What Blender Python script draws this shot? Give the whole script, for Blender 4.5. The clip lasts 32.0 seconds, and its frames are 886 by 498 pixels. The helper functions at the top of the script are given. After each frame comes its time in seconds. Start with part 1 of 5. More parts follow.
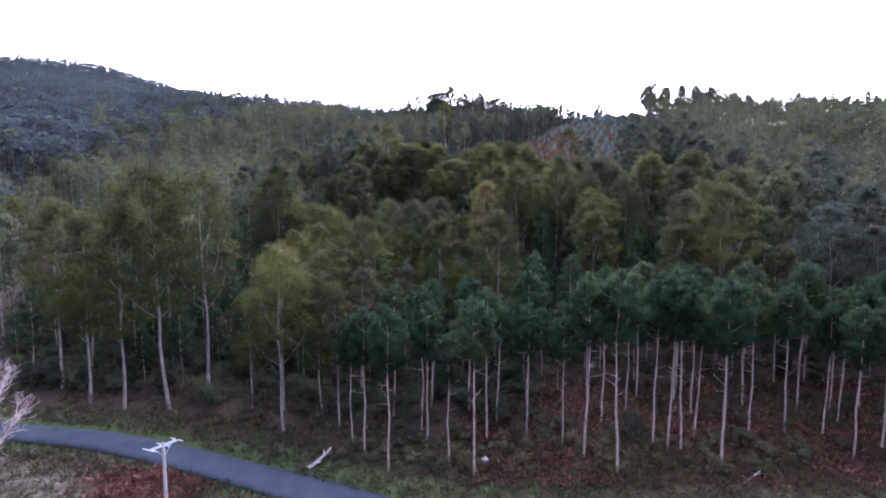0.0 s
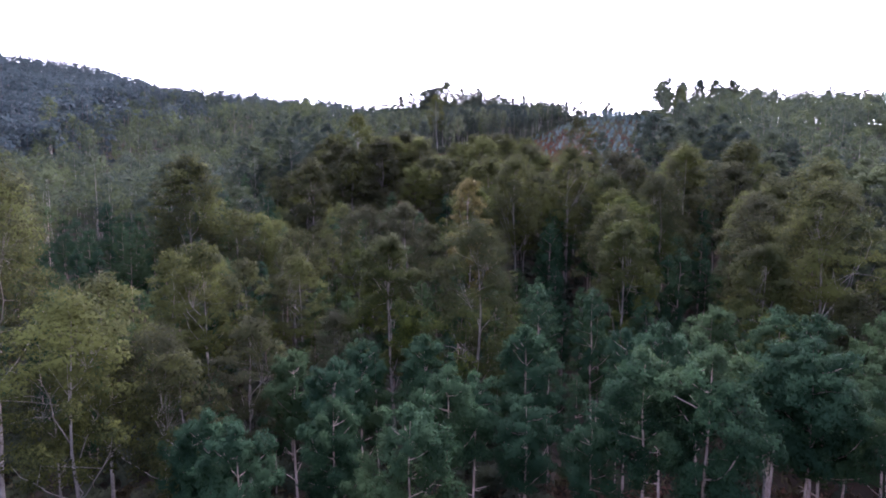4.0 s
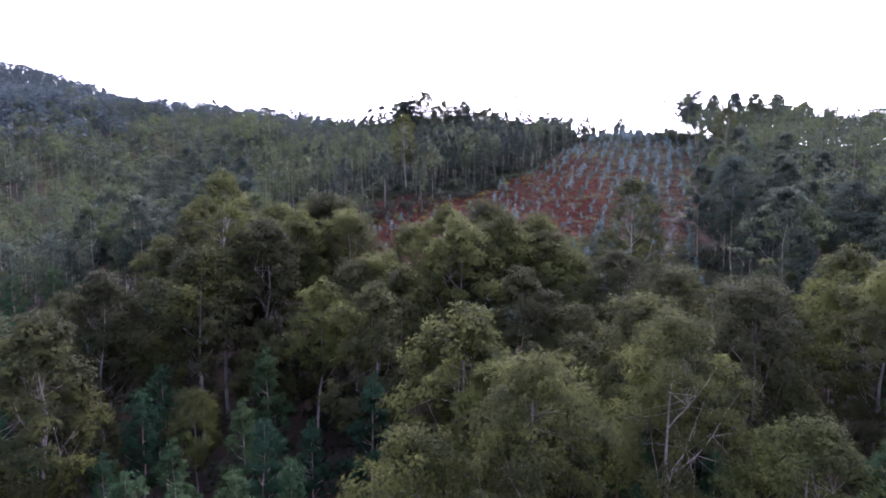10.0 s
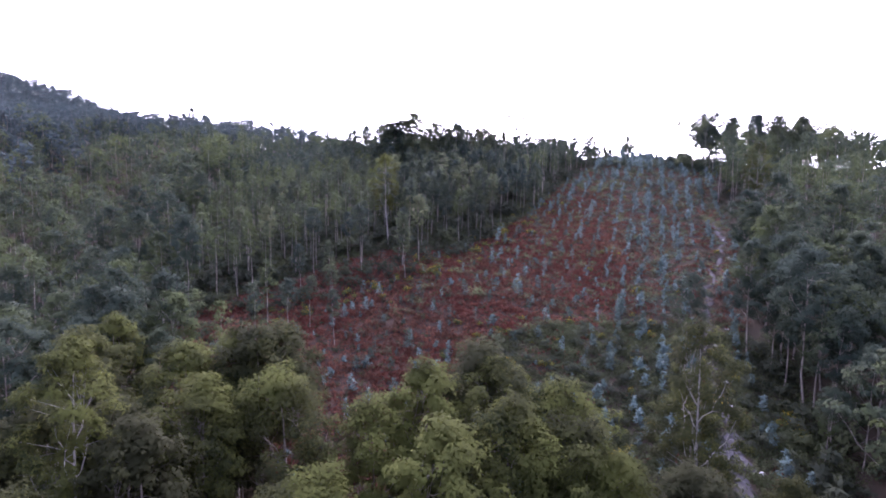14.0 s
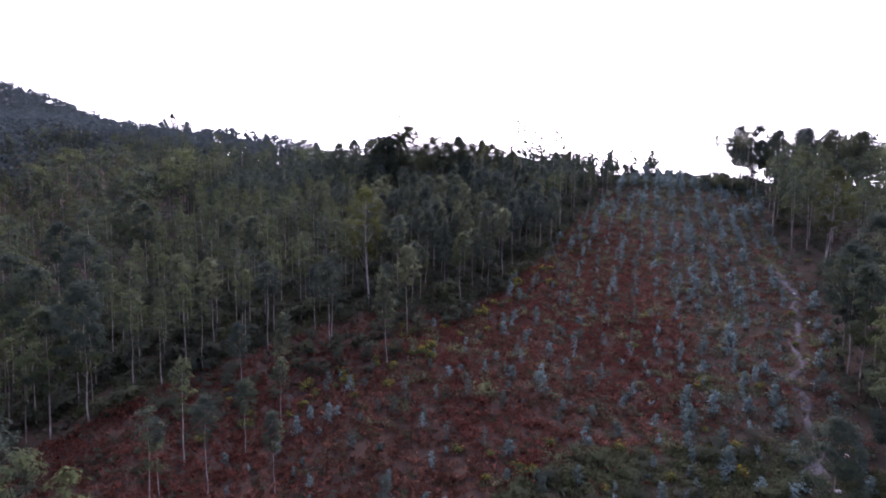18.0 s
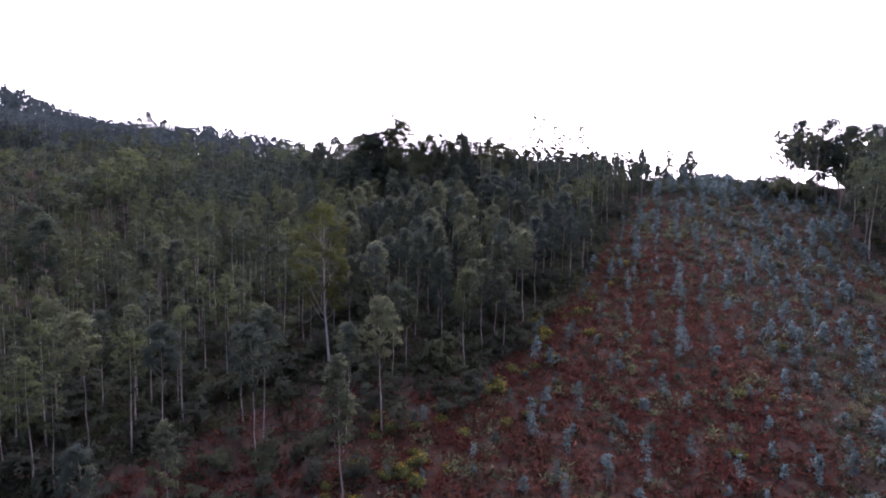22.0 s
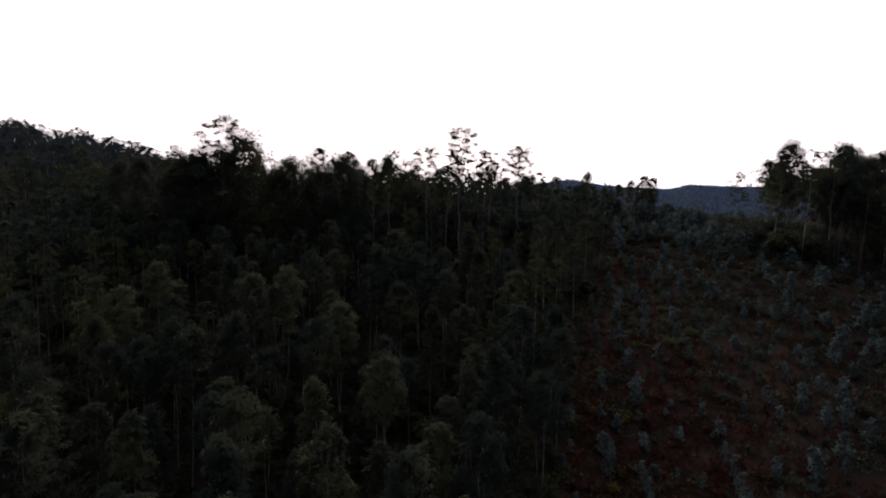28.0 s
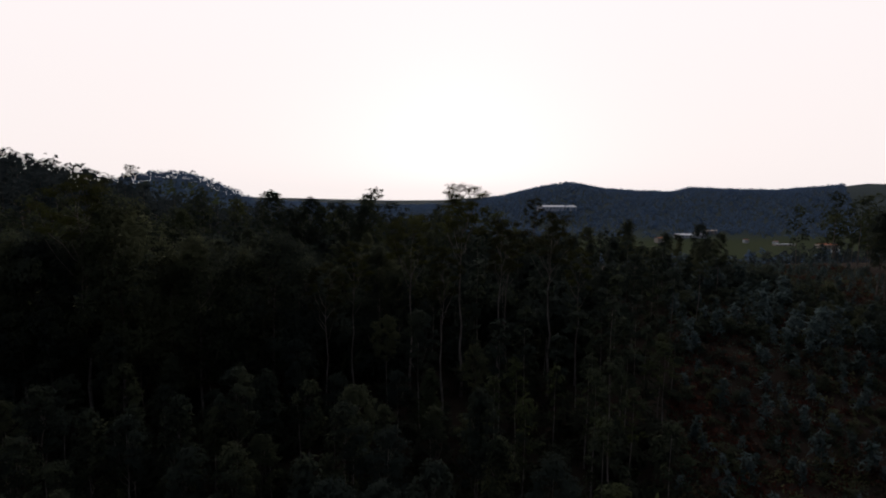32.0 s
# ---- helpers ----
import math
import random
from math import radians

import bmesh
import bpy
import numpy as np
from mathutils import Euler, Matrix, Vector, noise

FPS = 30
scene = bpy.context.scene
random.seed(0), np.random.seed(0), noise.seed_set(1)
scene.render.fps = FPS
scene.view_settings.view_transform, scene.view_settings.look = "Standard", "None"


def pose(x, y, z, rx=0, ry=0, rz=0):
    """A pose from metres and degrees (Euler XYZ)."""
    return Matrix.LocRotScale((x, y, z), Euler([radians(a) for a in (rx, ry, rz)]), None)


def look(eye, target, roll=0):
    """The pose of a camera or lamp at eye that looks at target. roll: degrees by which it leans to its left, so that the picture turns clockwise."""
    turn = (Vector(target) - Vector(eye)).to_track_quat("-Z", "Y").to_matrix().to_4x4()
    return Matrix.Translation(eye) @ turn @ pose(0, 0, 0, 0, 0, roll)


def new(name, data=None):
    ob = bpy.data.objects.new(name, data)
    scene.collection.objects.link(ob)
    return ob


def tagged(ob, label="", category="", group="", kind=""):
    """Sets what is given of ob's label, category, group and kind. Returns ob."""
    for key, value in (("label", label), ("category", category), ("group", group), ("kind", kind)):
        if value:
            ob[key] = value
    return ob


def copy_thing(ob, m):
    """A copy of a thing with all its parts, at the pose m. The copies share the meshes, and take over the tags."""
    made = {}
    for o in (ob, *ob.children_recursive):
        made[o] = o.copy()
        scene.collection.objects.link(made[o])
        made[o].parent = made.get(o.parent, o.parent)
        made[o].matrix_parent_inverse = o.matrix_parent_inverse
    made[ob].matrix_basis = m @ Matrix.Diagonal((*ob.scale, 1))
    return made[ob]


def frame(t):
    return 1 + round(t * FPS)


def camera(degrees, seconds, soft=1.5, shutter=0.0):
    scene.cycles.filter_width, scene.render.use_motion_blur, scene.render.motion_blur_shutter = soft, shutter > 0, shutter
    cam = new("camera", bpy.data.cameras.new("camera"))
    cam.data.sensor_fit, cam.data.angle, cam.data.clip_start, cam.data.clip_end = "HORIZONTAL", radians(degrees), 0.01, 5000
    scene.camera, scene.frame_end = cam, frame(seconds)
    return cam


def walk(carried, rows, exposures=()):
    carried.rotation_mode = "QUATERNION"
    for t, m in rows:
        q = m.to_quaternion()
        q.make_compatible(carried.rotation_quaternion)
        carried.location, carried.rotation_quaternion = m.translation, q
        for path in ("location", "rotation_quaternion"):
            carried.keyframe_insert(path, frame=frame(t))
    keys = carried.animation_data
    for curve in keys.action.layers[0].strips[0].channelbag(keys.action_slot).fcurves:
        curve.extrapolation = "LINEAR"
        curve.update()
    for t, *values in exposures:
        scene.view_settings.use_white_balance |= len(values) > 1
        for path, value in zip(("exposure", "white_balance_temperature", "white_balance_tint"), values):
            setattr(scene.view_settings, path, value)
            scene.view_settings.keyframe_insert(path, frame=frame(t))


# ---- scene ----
cam = camera(77.7, 32.0, soft=1.9)
METRES, EYE, TILT, LEAN, TURN = 260.0, 28.5, -6.0, 0.0, 0.0
ROWS = [
    (0.0, 0.0, 0.0, 0.0, 0.0, 0.0, 0.0),
    (0.5, 0.0018, 0.0095, 0.0007, 0.13, -0.02, 0.02),
    (1.0, 0.0039, 0.0212, 0.0015, 0.28, -0.02, 0.01),
    (1.5, 0.006, 0.0328, 0.0024, 0.37, 0.23, -0.06),
    (2.0, 0.0084, 0.0459, 0.0039, 0.38, 0.56, -0.11),
    (2.5, 0.0107, 0.0579, 0.0051, 0.4, 0.7, -0.11),
    (4.5, 0.0195, 0.1166, 0.0104, 0.39, 0.48, -0.07),
    (5.0, 0.0211, 0.131, 0.0142, 0.28, 0.38, -0.1),
    (5.5, 0.0227, 0.1467, 0.0192, 0.14, 0.28, -0.09),
    (6.0, 0.0245, 0.1649, 0.0254, 0.0, 0.12, -0.11),
    (6.5, 0.0263, 0.1839, 0.0324, -0.12, -0.02, -0.14),
    (7.0, 0.0281, 0.2037, 0.04, -0.19, -0.0, -0.12),
    (7.5, 0.0295, 0.222, 0.0475, -0.33, 0.2, -0.19),
    (8.0, 0.0314, 0.2418, 0.0558, -0.42, 0.45, -0.2),
    (8.5, 0.0329, 0.259, 0.0631, -0.49, 0.64, -0.19),
    (9.0, 0.0344, 0.2759, 0.071, -0.52, 0.7, -0.2),
    (9.5, 0.0356, 0.2893, 0.0773, -0.53, 0.76, -0.21),
    (10.0, 0.0369, 0.3039, 0.085, -0.6, 0.86, -0.29),
    (10.5, 0.038, 0.3163, 0.0922, -0.68, 0.9, -0.33),
    (11.0, 0.0389, 0.3295, 0.1004, -0.77, 0.99, -0.41),
    (11.5, 0.0397, 0.3396, 0.1073, -0.84, 1.2, -0.4),
    (12.0, 0.0404, 0.3494, 0.1146, -0.92, 1.16, -0.39),
    (12.5, 0.041, 0.3575, 0.1212, -0.98, 0.92, -0.37),
    (13.0, 0.0416, 0.3661, 0.1286, -1.03, 0.65, -0.37),
    (13.5, 0.0422, 0.3753, 0.1353, -1.08, 0.62, -0.32),
    (14.0, 0.043, 0.3865, 0.143, -1.14, 0.61, -0.33),
    (14.5, 0.0438, 0.3965, 0.1495, -1.2, 0.69, -0.3),
    (15.0, 0.0441, 0.4094, 0.1572, -1.35, 0.73, -0.28),
    (15.5, 0.0447, 0.4217, 0.1642, -1.42, 0.82, -0.28),
    (17.5, 0.0472, 0.4788, 0.1826, -1.2, 0.74, -0.43),
    (18.0, 0.0479, 0.4933, 0.1844, -1.01, 0.72, -0.45),
    (18.5, 0.0484, 0.5067, 0.186, -0.88, 0.78, -0.44),
    (19.0, 0.0491, 0.5202, 0.1873, -0.76, 0.65, -0.43),
    (19.5, 0.0496, 0.5338, 0.1884, -0.61, 0.51, -0.42),
    (20.0, 0.0502, 0.549, 0.1892, -0.47, 0.46, -0.43),
    (20.5, 0.051, 0.5647, 0.1916, -0.44, 0.49, -0.46),
    (21.0, 0.0517, 0.581, 0.1957, -0.49, 0.69, -0.49),
    (21.5, 0.0521, 0.5963, 0.2002, -0.6, 0.89, -0.49),
    (22.0, 0.0531, 0.6127, 0.2053, -0.72, 0.89, -0.48),
    (22.5, 0.0537, 0.6279, 0.2105, -3.61, 0.78, -0.31),
    (23.0, 0.0544, 0.6439, 0.2155, -7.31, 0.75, -0.03),
    (23.5, 0.0556, 0.6588, 0.2203, -7.94, 0.55, -0.01),
    (24.0, 0.0568, 0.6738, 0.2256, -8.23, 0.43, -0.03),
    (24.5, 0.0583, 0.6888, 0.2312, -8.51, 0.34, -0.02),
    (25.0, 0.0606, 0.7068, 0.2372, -8.86, 0.38, -0.0),
    (25.5, 0.0628, 0.722, 0.2431, -9.15, 0.36, 0.03),
    (27.5, 0.075, 0.7846, 0.2665, -9.96, 0.08, 0.27),
    (28.0, 0.0778, 0.7999, 0.2719, -10.24, -0.04, 0.3),
    (28.5, 0.0804, 0.8143, 0.2777, -10.26, -0.12, 0.33),
    (29.0, 0.0833, 0.8291, 0.2836, -10.29, 0.06, 0.38),
    (29.5, 0.0866, 0.8453, 0.2906, -10.33, 0.1, 0.46),
    (30.0, 0.0899, 0.8619, 0.2976, -10.38, 0.14, 0.47),
    (30.5, 0.093, 0.8769, 0.3043, -10.41, 0.09, 0.53),
    (31.0, 0.0965, 0.8935, 0.3114, -10.41, 0.1, 0.5),
    (31.5, 0.0995, 0.9084, 0.3178, -10.43, 0.06, 0.46),
    (32.0, 0.1028, 0.9249, 0.3246, -10.46, 0.02, 0.4),
]
EXPOSURES = [(0, 1.33, 5500, 36), (6, 1.33, 5450, 37), (10, 1.33, 5450, 38), (15, 1.3, 5550, 39), (19, 0.35, 5700, 39), (21.5, 0.55, 5750, 39), (23, 0.35, 5850, 38), (25, 0.05, 6050, 36), (28, -2.15, 6450, 26), (30, -2.72, 6450, 19), (32, -2.86, 6450, 18)]
SKY, SUN, VEIL, VEIL_BASE, VEIL_TOP = 0.05, 0.6, 6.6, 0.12, 1.4
walk(cam, [(t, pose(0, 0, EYE, TILT, LEAN, TURN) @ pose(METRES * x, METRES * y, METRES * z, 90 + pitch, roll, yaw)) for t, x, y, z, yaw, pitch, roll in ROWS], EXPOSURES)


def smooth(a, b, v):
    u = np.clip((v - a) / (b - a), 0, 1)
    return u * u * (3 - 2 * u)


SLOPE_Y = [-400, 20, 50, 75, 100, 142, 202, 235, 285, 335, 365, 420, 520, 700, 1000, 1300]
SLOPE_Z = [-8, 0, 0.8, 4, 9, 20, 36.5, 45, 57, 68.5, 69.5, 63, 41, 4, -25, -30]


# the far side of the valley: height of its crest by direction
FAR_WAY = [-0.6, -0.13, 0.0, 0.1, 0.18, 0.254, 0.298, 0.375, 0.431, 0.5, 0.573, 0.647, 0.683, 0.785, 0.88, 1.029, 1.095, 1.4]
FAR_TOP = [83, 63, 53, 48, 54, 80, 95, 138, 156, 131, 123, 121, 141, 136, 135, 163, 181, 186]


def bump(x, y, cx, cy, sx, sy):
    return np.exp(-(((x - cx) / sx) ** 2 + ((y - cy) / sy) ** 2))


def ground(x, y):
    """Height of the land at (x, y), for numbers or arrays."""
    x, y = np.asarray(x, float), np.asarray(y, float)
    z = sum(np.interp(y + d, SLOPE_Y, SLOPE_Z) for d in (-16, -8, 0, 8, 16)) / 5
    z = z - 13 * bump(x, 0, -85, 0, 55, 1) * smooth(90, 200, y) * (1 - smooth(300, 420, y))
    z = z + 121 * bump(x, y, -400, 620, 230, 200) + 21 * bump(x, y, -105, 490, 85, 85) + 7 * bump(x, y, -140, 570, 60, 60) + 4 * bump(x, y, 120, 310, 45, 40) - 1.5 * bump(x, y, 140, 380, 30, 40)
    z = z + 1.1 * np.sin(x * 0.045 + 1.3) * np.sin(y * 0.038) * smooth(60, 110, y) + 0.35 * np.sin(x * 0.13 + y * 0.09) * smooth(50, 80, y)
    far = np.interp((x - 27) / np.maximum(y - 240, 60), FAR_WAY, FAR_TOP) * smooth(1450, 2450, y)
    z = z + far + 130 * bump(x, y, -230, 1150, 190, 300)
    return z

# ---- exposure and light ----
SUN_AZIMUTH, SUN_HEIGHT = 12.0, 2.5

world = bpy.data.worlds.new("evening_sky")
scene.world = world
world.use_nodes = True
wt = world.node_tree
wt.nodes.clear()
w_out = wt.nodes.new("ShaderNodeOutputWorld")
w_bg = wt.nodes.new("ShaderNodeBackground")
w_sky = wt.nodes.new("ShaderNodeTexSky")
w_sky.sky_type, w_sky.sun_disc = "NISHITA", False
w_sky.sun_elevation, w_sky.sun_rotation = radians(SUN_HEIGHT), radians(SUN_AZIMUTH)
w_sky.air_density, w_sky.dust_density, w_sky.ozone_density = 1.0, 3.0, 1.0
w_hsv = wt.nodes.new("ShaderNodeHueSaturation")
w_hsv.inputs["Saturation"].default_value = 0.35
w_bg.inputs["Strength"].default_value = SKY
wt.links.new(w_sky.outputs[0], w_hsv.inputs["Color"])
wt.links.new(w_hsv.outputs[0], w_bg.inputs[0])
# thin high cloud, evenly brighter towards the setting sun and dim opposite
az, el = radians(SUN_AZIMUTH), radians(SUN_HEIGHT + 1)
w_dir = wt.nodes.new("ShaderNodeTexCoord")
w_dot = wt.nodes.new("ShaderNodeVectorMath")
w_dot.operation = "DOT_PRODUCT"
w_dot.inputs[1].default_value = (math.sin(az) * math.cos(el), math.cos(az) * math.cos(el), math.sin(el))
wt.links.new(w_dir.outputs["Generated"], w_dot.inputs[0])
w_near = wt.nodes.new("ShaderNodeMapRange")
w_near.interpolation_type = "SMOOTHSTEP"
w_near.inputs["From Min"].default_value, w_near.inputs["From Max"].default_value = 0.05, 0.62
wt.links.new(w_dot.outputs["Value"], w_near.inputs["Value"])
w_mul = wt.nodes.new("ShaderNodeMath")
w_mul.operation = "MULTIPLY"
w_mul.inputs[1].default_value = VEIL
wt.links.new(w_near.outputs[0], w_mul.inputs[0])
w_glow = wt.nodes.new("ShaderNodeBackground")
w_glow.inputs[0].default_value = (1.0, 0.95, 0.88, 1)
wt.links.new(w_mul.outputs[0], w_glow.inputs["Strength"])
# the rest of the cloud cover: bluish, duller low down
w_xyz = wt.nodes.new("ShaderNodeSeparateXYZ")
wt.links.new(w_dir.outputs["Generated"], w_xyz.inputs[0])
w_up = wt.nodes.new("ShaderNodeMath")
w_up.operation = "MULTIPLY_ADD"
w_up.inputs[1].default_value, w_up.inputs[2].default_value = VEIL_TOP, VEIL_BASE
wt.links.new(w_xyz.outputs["Z"], w_up.inputs[0])
w_pos = wt.nodes.new("ShaderNodeMath")
w_pos.operation = "MAXIMUM"
w_pos.inputs[1].default_value = 0.1
wt.links.new(w_up.outputs[0], w_pos.inputs[0])
w_dome = wt.nodes.new("ShaderNodeBackground")
w_dome.inputs[0].default_value = (0.8, 0.95, 1.25, 1)
wt.links.new(w_pos.outputs[0], w_dome.inputs["Strength"])
w_sum, w_add = wt.nodes.new("ShaderNodeAddShader"), wt.nodes.new("ShaderNodeAddShader")
wt.links.new(w_glow.outputs[0], w_sum.inputs[0])
wt.links.new(w_dome.outputs[0], w_sum.inputs[1])
wt.links.new(w_bg.outputs[0], w_add.inputs[0])
wt.links.new(w_sum.outputs[0], w_add.inputs[1])
wt.links.new(w_add.outputs[0], w_out.inputs[0])

sun_data = bpy.data.lights.new("sun", "SUN")
sun_data.energy, sun_data.angle, sun_data.color = SUN, radians(10), (1.0, 0.82, 0.62)
sun = new("sun", sun_data)
sun.matrix_world = look((0, 0, 200), (-math.sin(az) * math.cos(el) * 100, -math.cos(az) * math.cos(el) * 100, 200 - 100 * math.sin(el)))


# ---- materials ----
def material(name, base, dark, light, scale=3.0, fine=25.0, rough=0.8, bump_size=0.02, island=0.0, tone=None, tone_scale=0.12, glow=0.0, tone2=None, gloss=0.02):
    """A surface whose colour wanders from dark over base to light, in large patches and in fine grain. island: how much each leaf differs. tone: a second colour in patches of a tree's size.
    glow: the share of light that passes through a leaf."""
    m = bpy.data.materials.new(name)
    m.use_nodes = True
    nt = m.node_tree
    bsdf = nt.nodes["Principled BSDF"]
    bsdf.inputs["Roughness"].default_value = rough
    bsdf.inputs["Specular IOR Level"].default_value = gloss
    geo = nt.nodes.new("ShaderNodeNewGeometry")
    info = nt.nodes.new("ShaderNodeObjectInfo")
    n1, n2 = nt.nodes.new("ShaderNodeTexNoise"), nt.nodes.new("ShaderNodeTexNoise")
    for n, s in ((n1, scale), (n2, fine)):
        n.inputs["Scale"].default_value, n.inputs["Detail"].default_value = s, 3
        nt.links.new(geo.outputs["Position"], n.inputs["Vector"])
    add = nt.nodes.new("ShaderNodeMath")
    add.operation = "MULTIPLY_ADD"
    add.inputs[1].default_value = 0.45
    nt.links.new(n2.outputs[0], add.inputs[0])
    half = nt.nodes.new("ShaderNodeMath")
    half.operation = "MULTIPLY"
    half.inputs[1].default_value = 0.55
    nt.links.new(n1.outputs[0], half.inputs[0])
    nt.links.new(half.outputs[0], add.inputs[2])
    value = add.outputs[0]
    if island:
        isl = nt.nodes.new("ShaderNodeMath")
        isl.operation = "MULTIPLY_ADD"
        isl.inputs[1].default_value = island
        nt.links.new(geo.outputs["Random Per Island"], isl.inputs[0])
        off = nt.nodes.new("ShaderNodeMath")
        off.operation = "SUBTRACT"
        off.inputs[1].default_value = island / 2
        nt.links.new(value, off.inputs[0])
        nt.links.new(off.outputs[0], isl.inputs[2])
        value = isl.outputs[0]
    ramp = nt.nodes.new("ShaderNodeValToRGB")
    low, high = (0.34, 0.68) if glow else (0.28, 0.75)
    ramp.color_ramp.elements[0].position, ramp.color_ramp.elements[0].color = low, (*dark, 1)
    ramp.color_ramp.elements[1].position, ramp.color_ramp.elements[1].color = high, (*light, 1)
    mid = ramp.color_ramp.elements.new(0.5)
    mid.color = (*base, 1)
    nt.links.new(value, ramp.inputs[0])
    colour = ramp.outputs[0]
    if tone:
        n3 = nt.nodes.new("ShaderNodeTexNoise")
        n3.inputs["Scale"].default_value, n3.inputs["Detail"].default_value = tone_scale, 1
        nt.links.new(geo.outputs["Position"], n3.inputs["Vector"])
        s3 = nt.nodes.new("ShaderNodeMath")
        s3.operation = "MULTIPLY_ADD"
        s3.inputs[1].default_value = 0.35
        nt.links.new(info.outputs["Random"], s3.inputs[0])
        nt.links.new(n3.outputs[0], s3.inputs[2])
        lim = nt.nodes.new("ShaderNodeMapRange")
        lim.inputs["From Min"].default_value, lim.inputs["From Max"].default_value = 0.5, 0.88
        nt.links.new(s3.outputs[0], lim.inputs["Value"])
        mix = nt.nodes.new("ShaderNodeMix")
        mix.data_type = "RGBA"
        nt.links.new(lim.outputs[0], mix.inputs["Factor"])
        nt.links.new(colour, mix.inputs["A"])
        mix.inputs["B"].default_value = (*tone, 1)
        colour = mix.outputs["Result"]
        if tone2:
            sep = nt.nodes.new("ShaderNodeSeparateColor")
            nt.links.new(n3.outputs["Color"], sep.inputs[0])
            rnd = nt.nodes.new("ShaderNodeMath")
            rnd.operation = "MULTIPLY_ADD"
            rnd.inputs[1].default_value = -0.3
            nt.links.new(info.outputs["Random"], rnd.inputs[0])
            nt.links.new(sep.outputs["Green"], rnd.inputs[2])
            lim2 = nt.nodes.new("ShaderNodeMapRange")
            lim2.inputs["From Min"].default_value, lim2.inputs["From Max"].default_value = 0.34, 0.56
            nt.links.new(rnd.outputs[0], lim2.inputs["Value"])
            mix2 = nt.nodes.new("ShaderNodeMix")
            mix2.data_type = "RGBA"
            nt.links.new(lim2.outputs[0], mix2.inputs["Factor"])
            nt.links.new(colour, mix2.inputs["A"])
            mix2.inputs["B"].default_value = (*tone2, 1)
            colour = mix2.outputs["Result"]
    nt.links.new(colour, bsdf.inputs["Base Color"])
    if bump_size:
        bmp = nt.nodes.new("ShaderNodeBump")
        bmp.inputs["Strength"].default_value, bmp.inputs["Distance"].default_value = 0.6, bump_size
        nt.links.new(n2.outputs[0], bmp.inputs["Height"])
        nt.links.new(bmp.outputs[0], bsdf.inputs["Normal"])
    if glow:
        tr = nt.nodes.new("ShaderNodeBsdfTranslucent")
        nt.links.new(colour, tr.inputs["Color"])
        sh = nt.nodes.new("ShaderNodeMixShader")
        sh.inputs[0].default_value = glow
        out = nt.nodes["Material Output"]
        nt.links.new(bsdf.outputs[0], sh.inputs[1])
        nt.links.new(tr.outputs[0], sh.inputs[2])
        nt.links.new(sh.outputs[0], out.inputs["Surface"])
    return m


LEAF = dict(scale=0.5, fine=9.0, rough=0.75, bump_size=0, island=0.2, glow=0.46)
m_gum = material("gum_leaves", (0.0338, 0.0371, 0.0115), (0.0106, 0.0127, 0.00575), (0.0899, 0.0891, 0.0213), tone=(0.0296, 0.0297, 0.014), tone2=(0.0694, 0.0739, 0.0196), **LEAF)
# Next two are paler, bluer than gum_leaves: upper-slope haze put into the colour.
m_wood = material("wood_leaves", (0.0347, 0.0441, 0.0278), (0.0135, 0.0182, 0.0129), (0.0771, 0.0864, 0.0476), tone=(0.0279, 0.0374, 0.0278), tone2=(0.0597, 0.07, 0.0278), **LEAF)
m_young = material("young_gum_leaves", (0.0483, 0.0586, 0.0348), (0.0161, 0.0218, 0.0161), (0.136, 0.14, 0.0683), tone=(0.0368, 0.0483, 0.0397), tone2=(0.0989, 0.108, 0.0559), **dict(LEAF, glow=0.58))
m_pine = material("pine_needles", (0.0185, 0.0378, 0.0173), (0.00671, 0.0145, 0.00736), (0.0447, 0.0794, 0.0336), tone=(0.0145, 0.0316, 0.0163), tone2=(0.0335, 0.0517, 0.0198), **LEAF)
# Blued leaf colour of the hill: aerial haze painted in.
m_hill = material("hazed_hill_foliage", (0.0329, 0.046, 0.0481), (0.0186, 0.027, 0.0296), (0.0515, 0.0635, 0.0616), tone=(0.0359, 0.0447, 0.0431), **dict(LEAF, island=0.12))
m_blue = material("blue_gum_leaves", (0.082, 0.114, 0.108), (0.037, 0.0557, 0.051), (0.155, 0.2, 0.19), tone=(0.039, 0.0513, 0.0379), **LEAF)
# Dark green, also darkened for the shade under the crowns.
m_under = material("dark_shaded_leaves", (0.0315, 0.0363, 0.0228), (0.0147, 0.0176, 0.0123), (0.0651, 0.0666, 0.0342), tone=(0.0315, 0.0353, 0.0238), tone2=(0.0525, 0.0588, 0.0285), **LEAF)
# Strong blue base colour: valley haze is put into these leaves.
m_far = material("hazed_distant_foliage", (0.0926, 0.152, 0.264), (0.0624, 0.105, 0.189), (0.135, 0.205, 0.324), tone=(0.104, 0.16, 0.244), **dict(LEAF, island=0.12))
m_litter = material("pine_litter", (0.13, 0.058, 0.042), (0.055, 0.026, 0.019), (0.24, 0.11, 0.078), tone=(0.07, 0.05, 0.03), tone_scale=0.15, **LEAF)
m_lime = material("lime_gum_leaves", (0.0357, 0.0446, 0.00952), (0.0115, 0.0153, 0.00513), (0.0859, 0.0952, 0.019), tone=(0.0255, 0.0275, 0.0103), **LEAF)
m_gold = material("golden_leaves", (0.0857, 0.07, 0.0218), (0.0357, 0.0299, 0.0109), (0.15, 0.122, 0.0381), tone=(0.0571, 0.0462, 0.0185), **LEAF)
m_gorse = material("gorse_leaves", (0.0525, 0.0638, 0.0225), (0.0225, 0.03, 0.0112), (0.12, 0.0975, 0.0225), **LEAF)
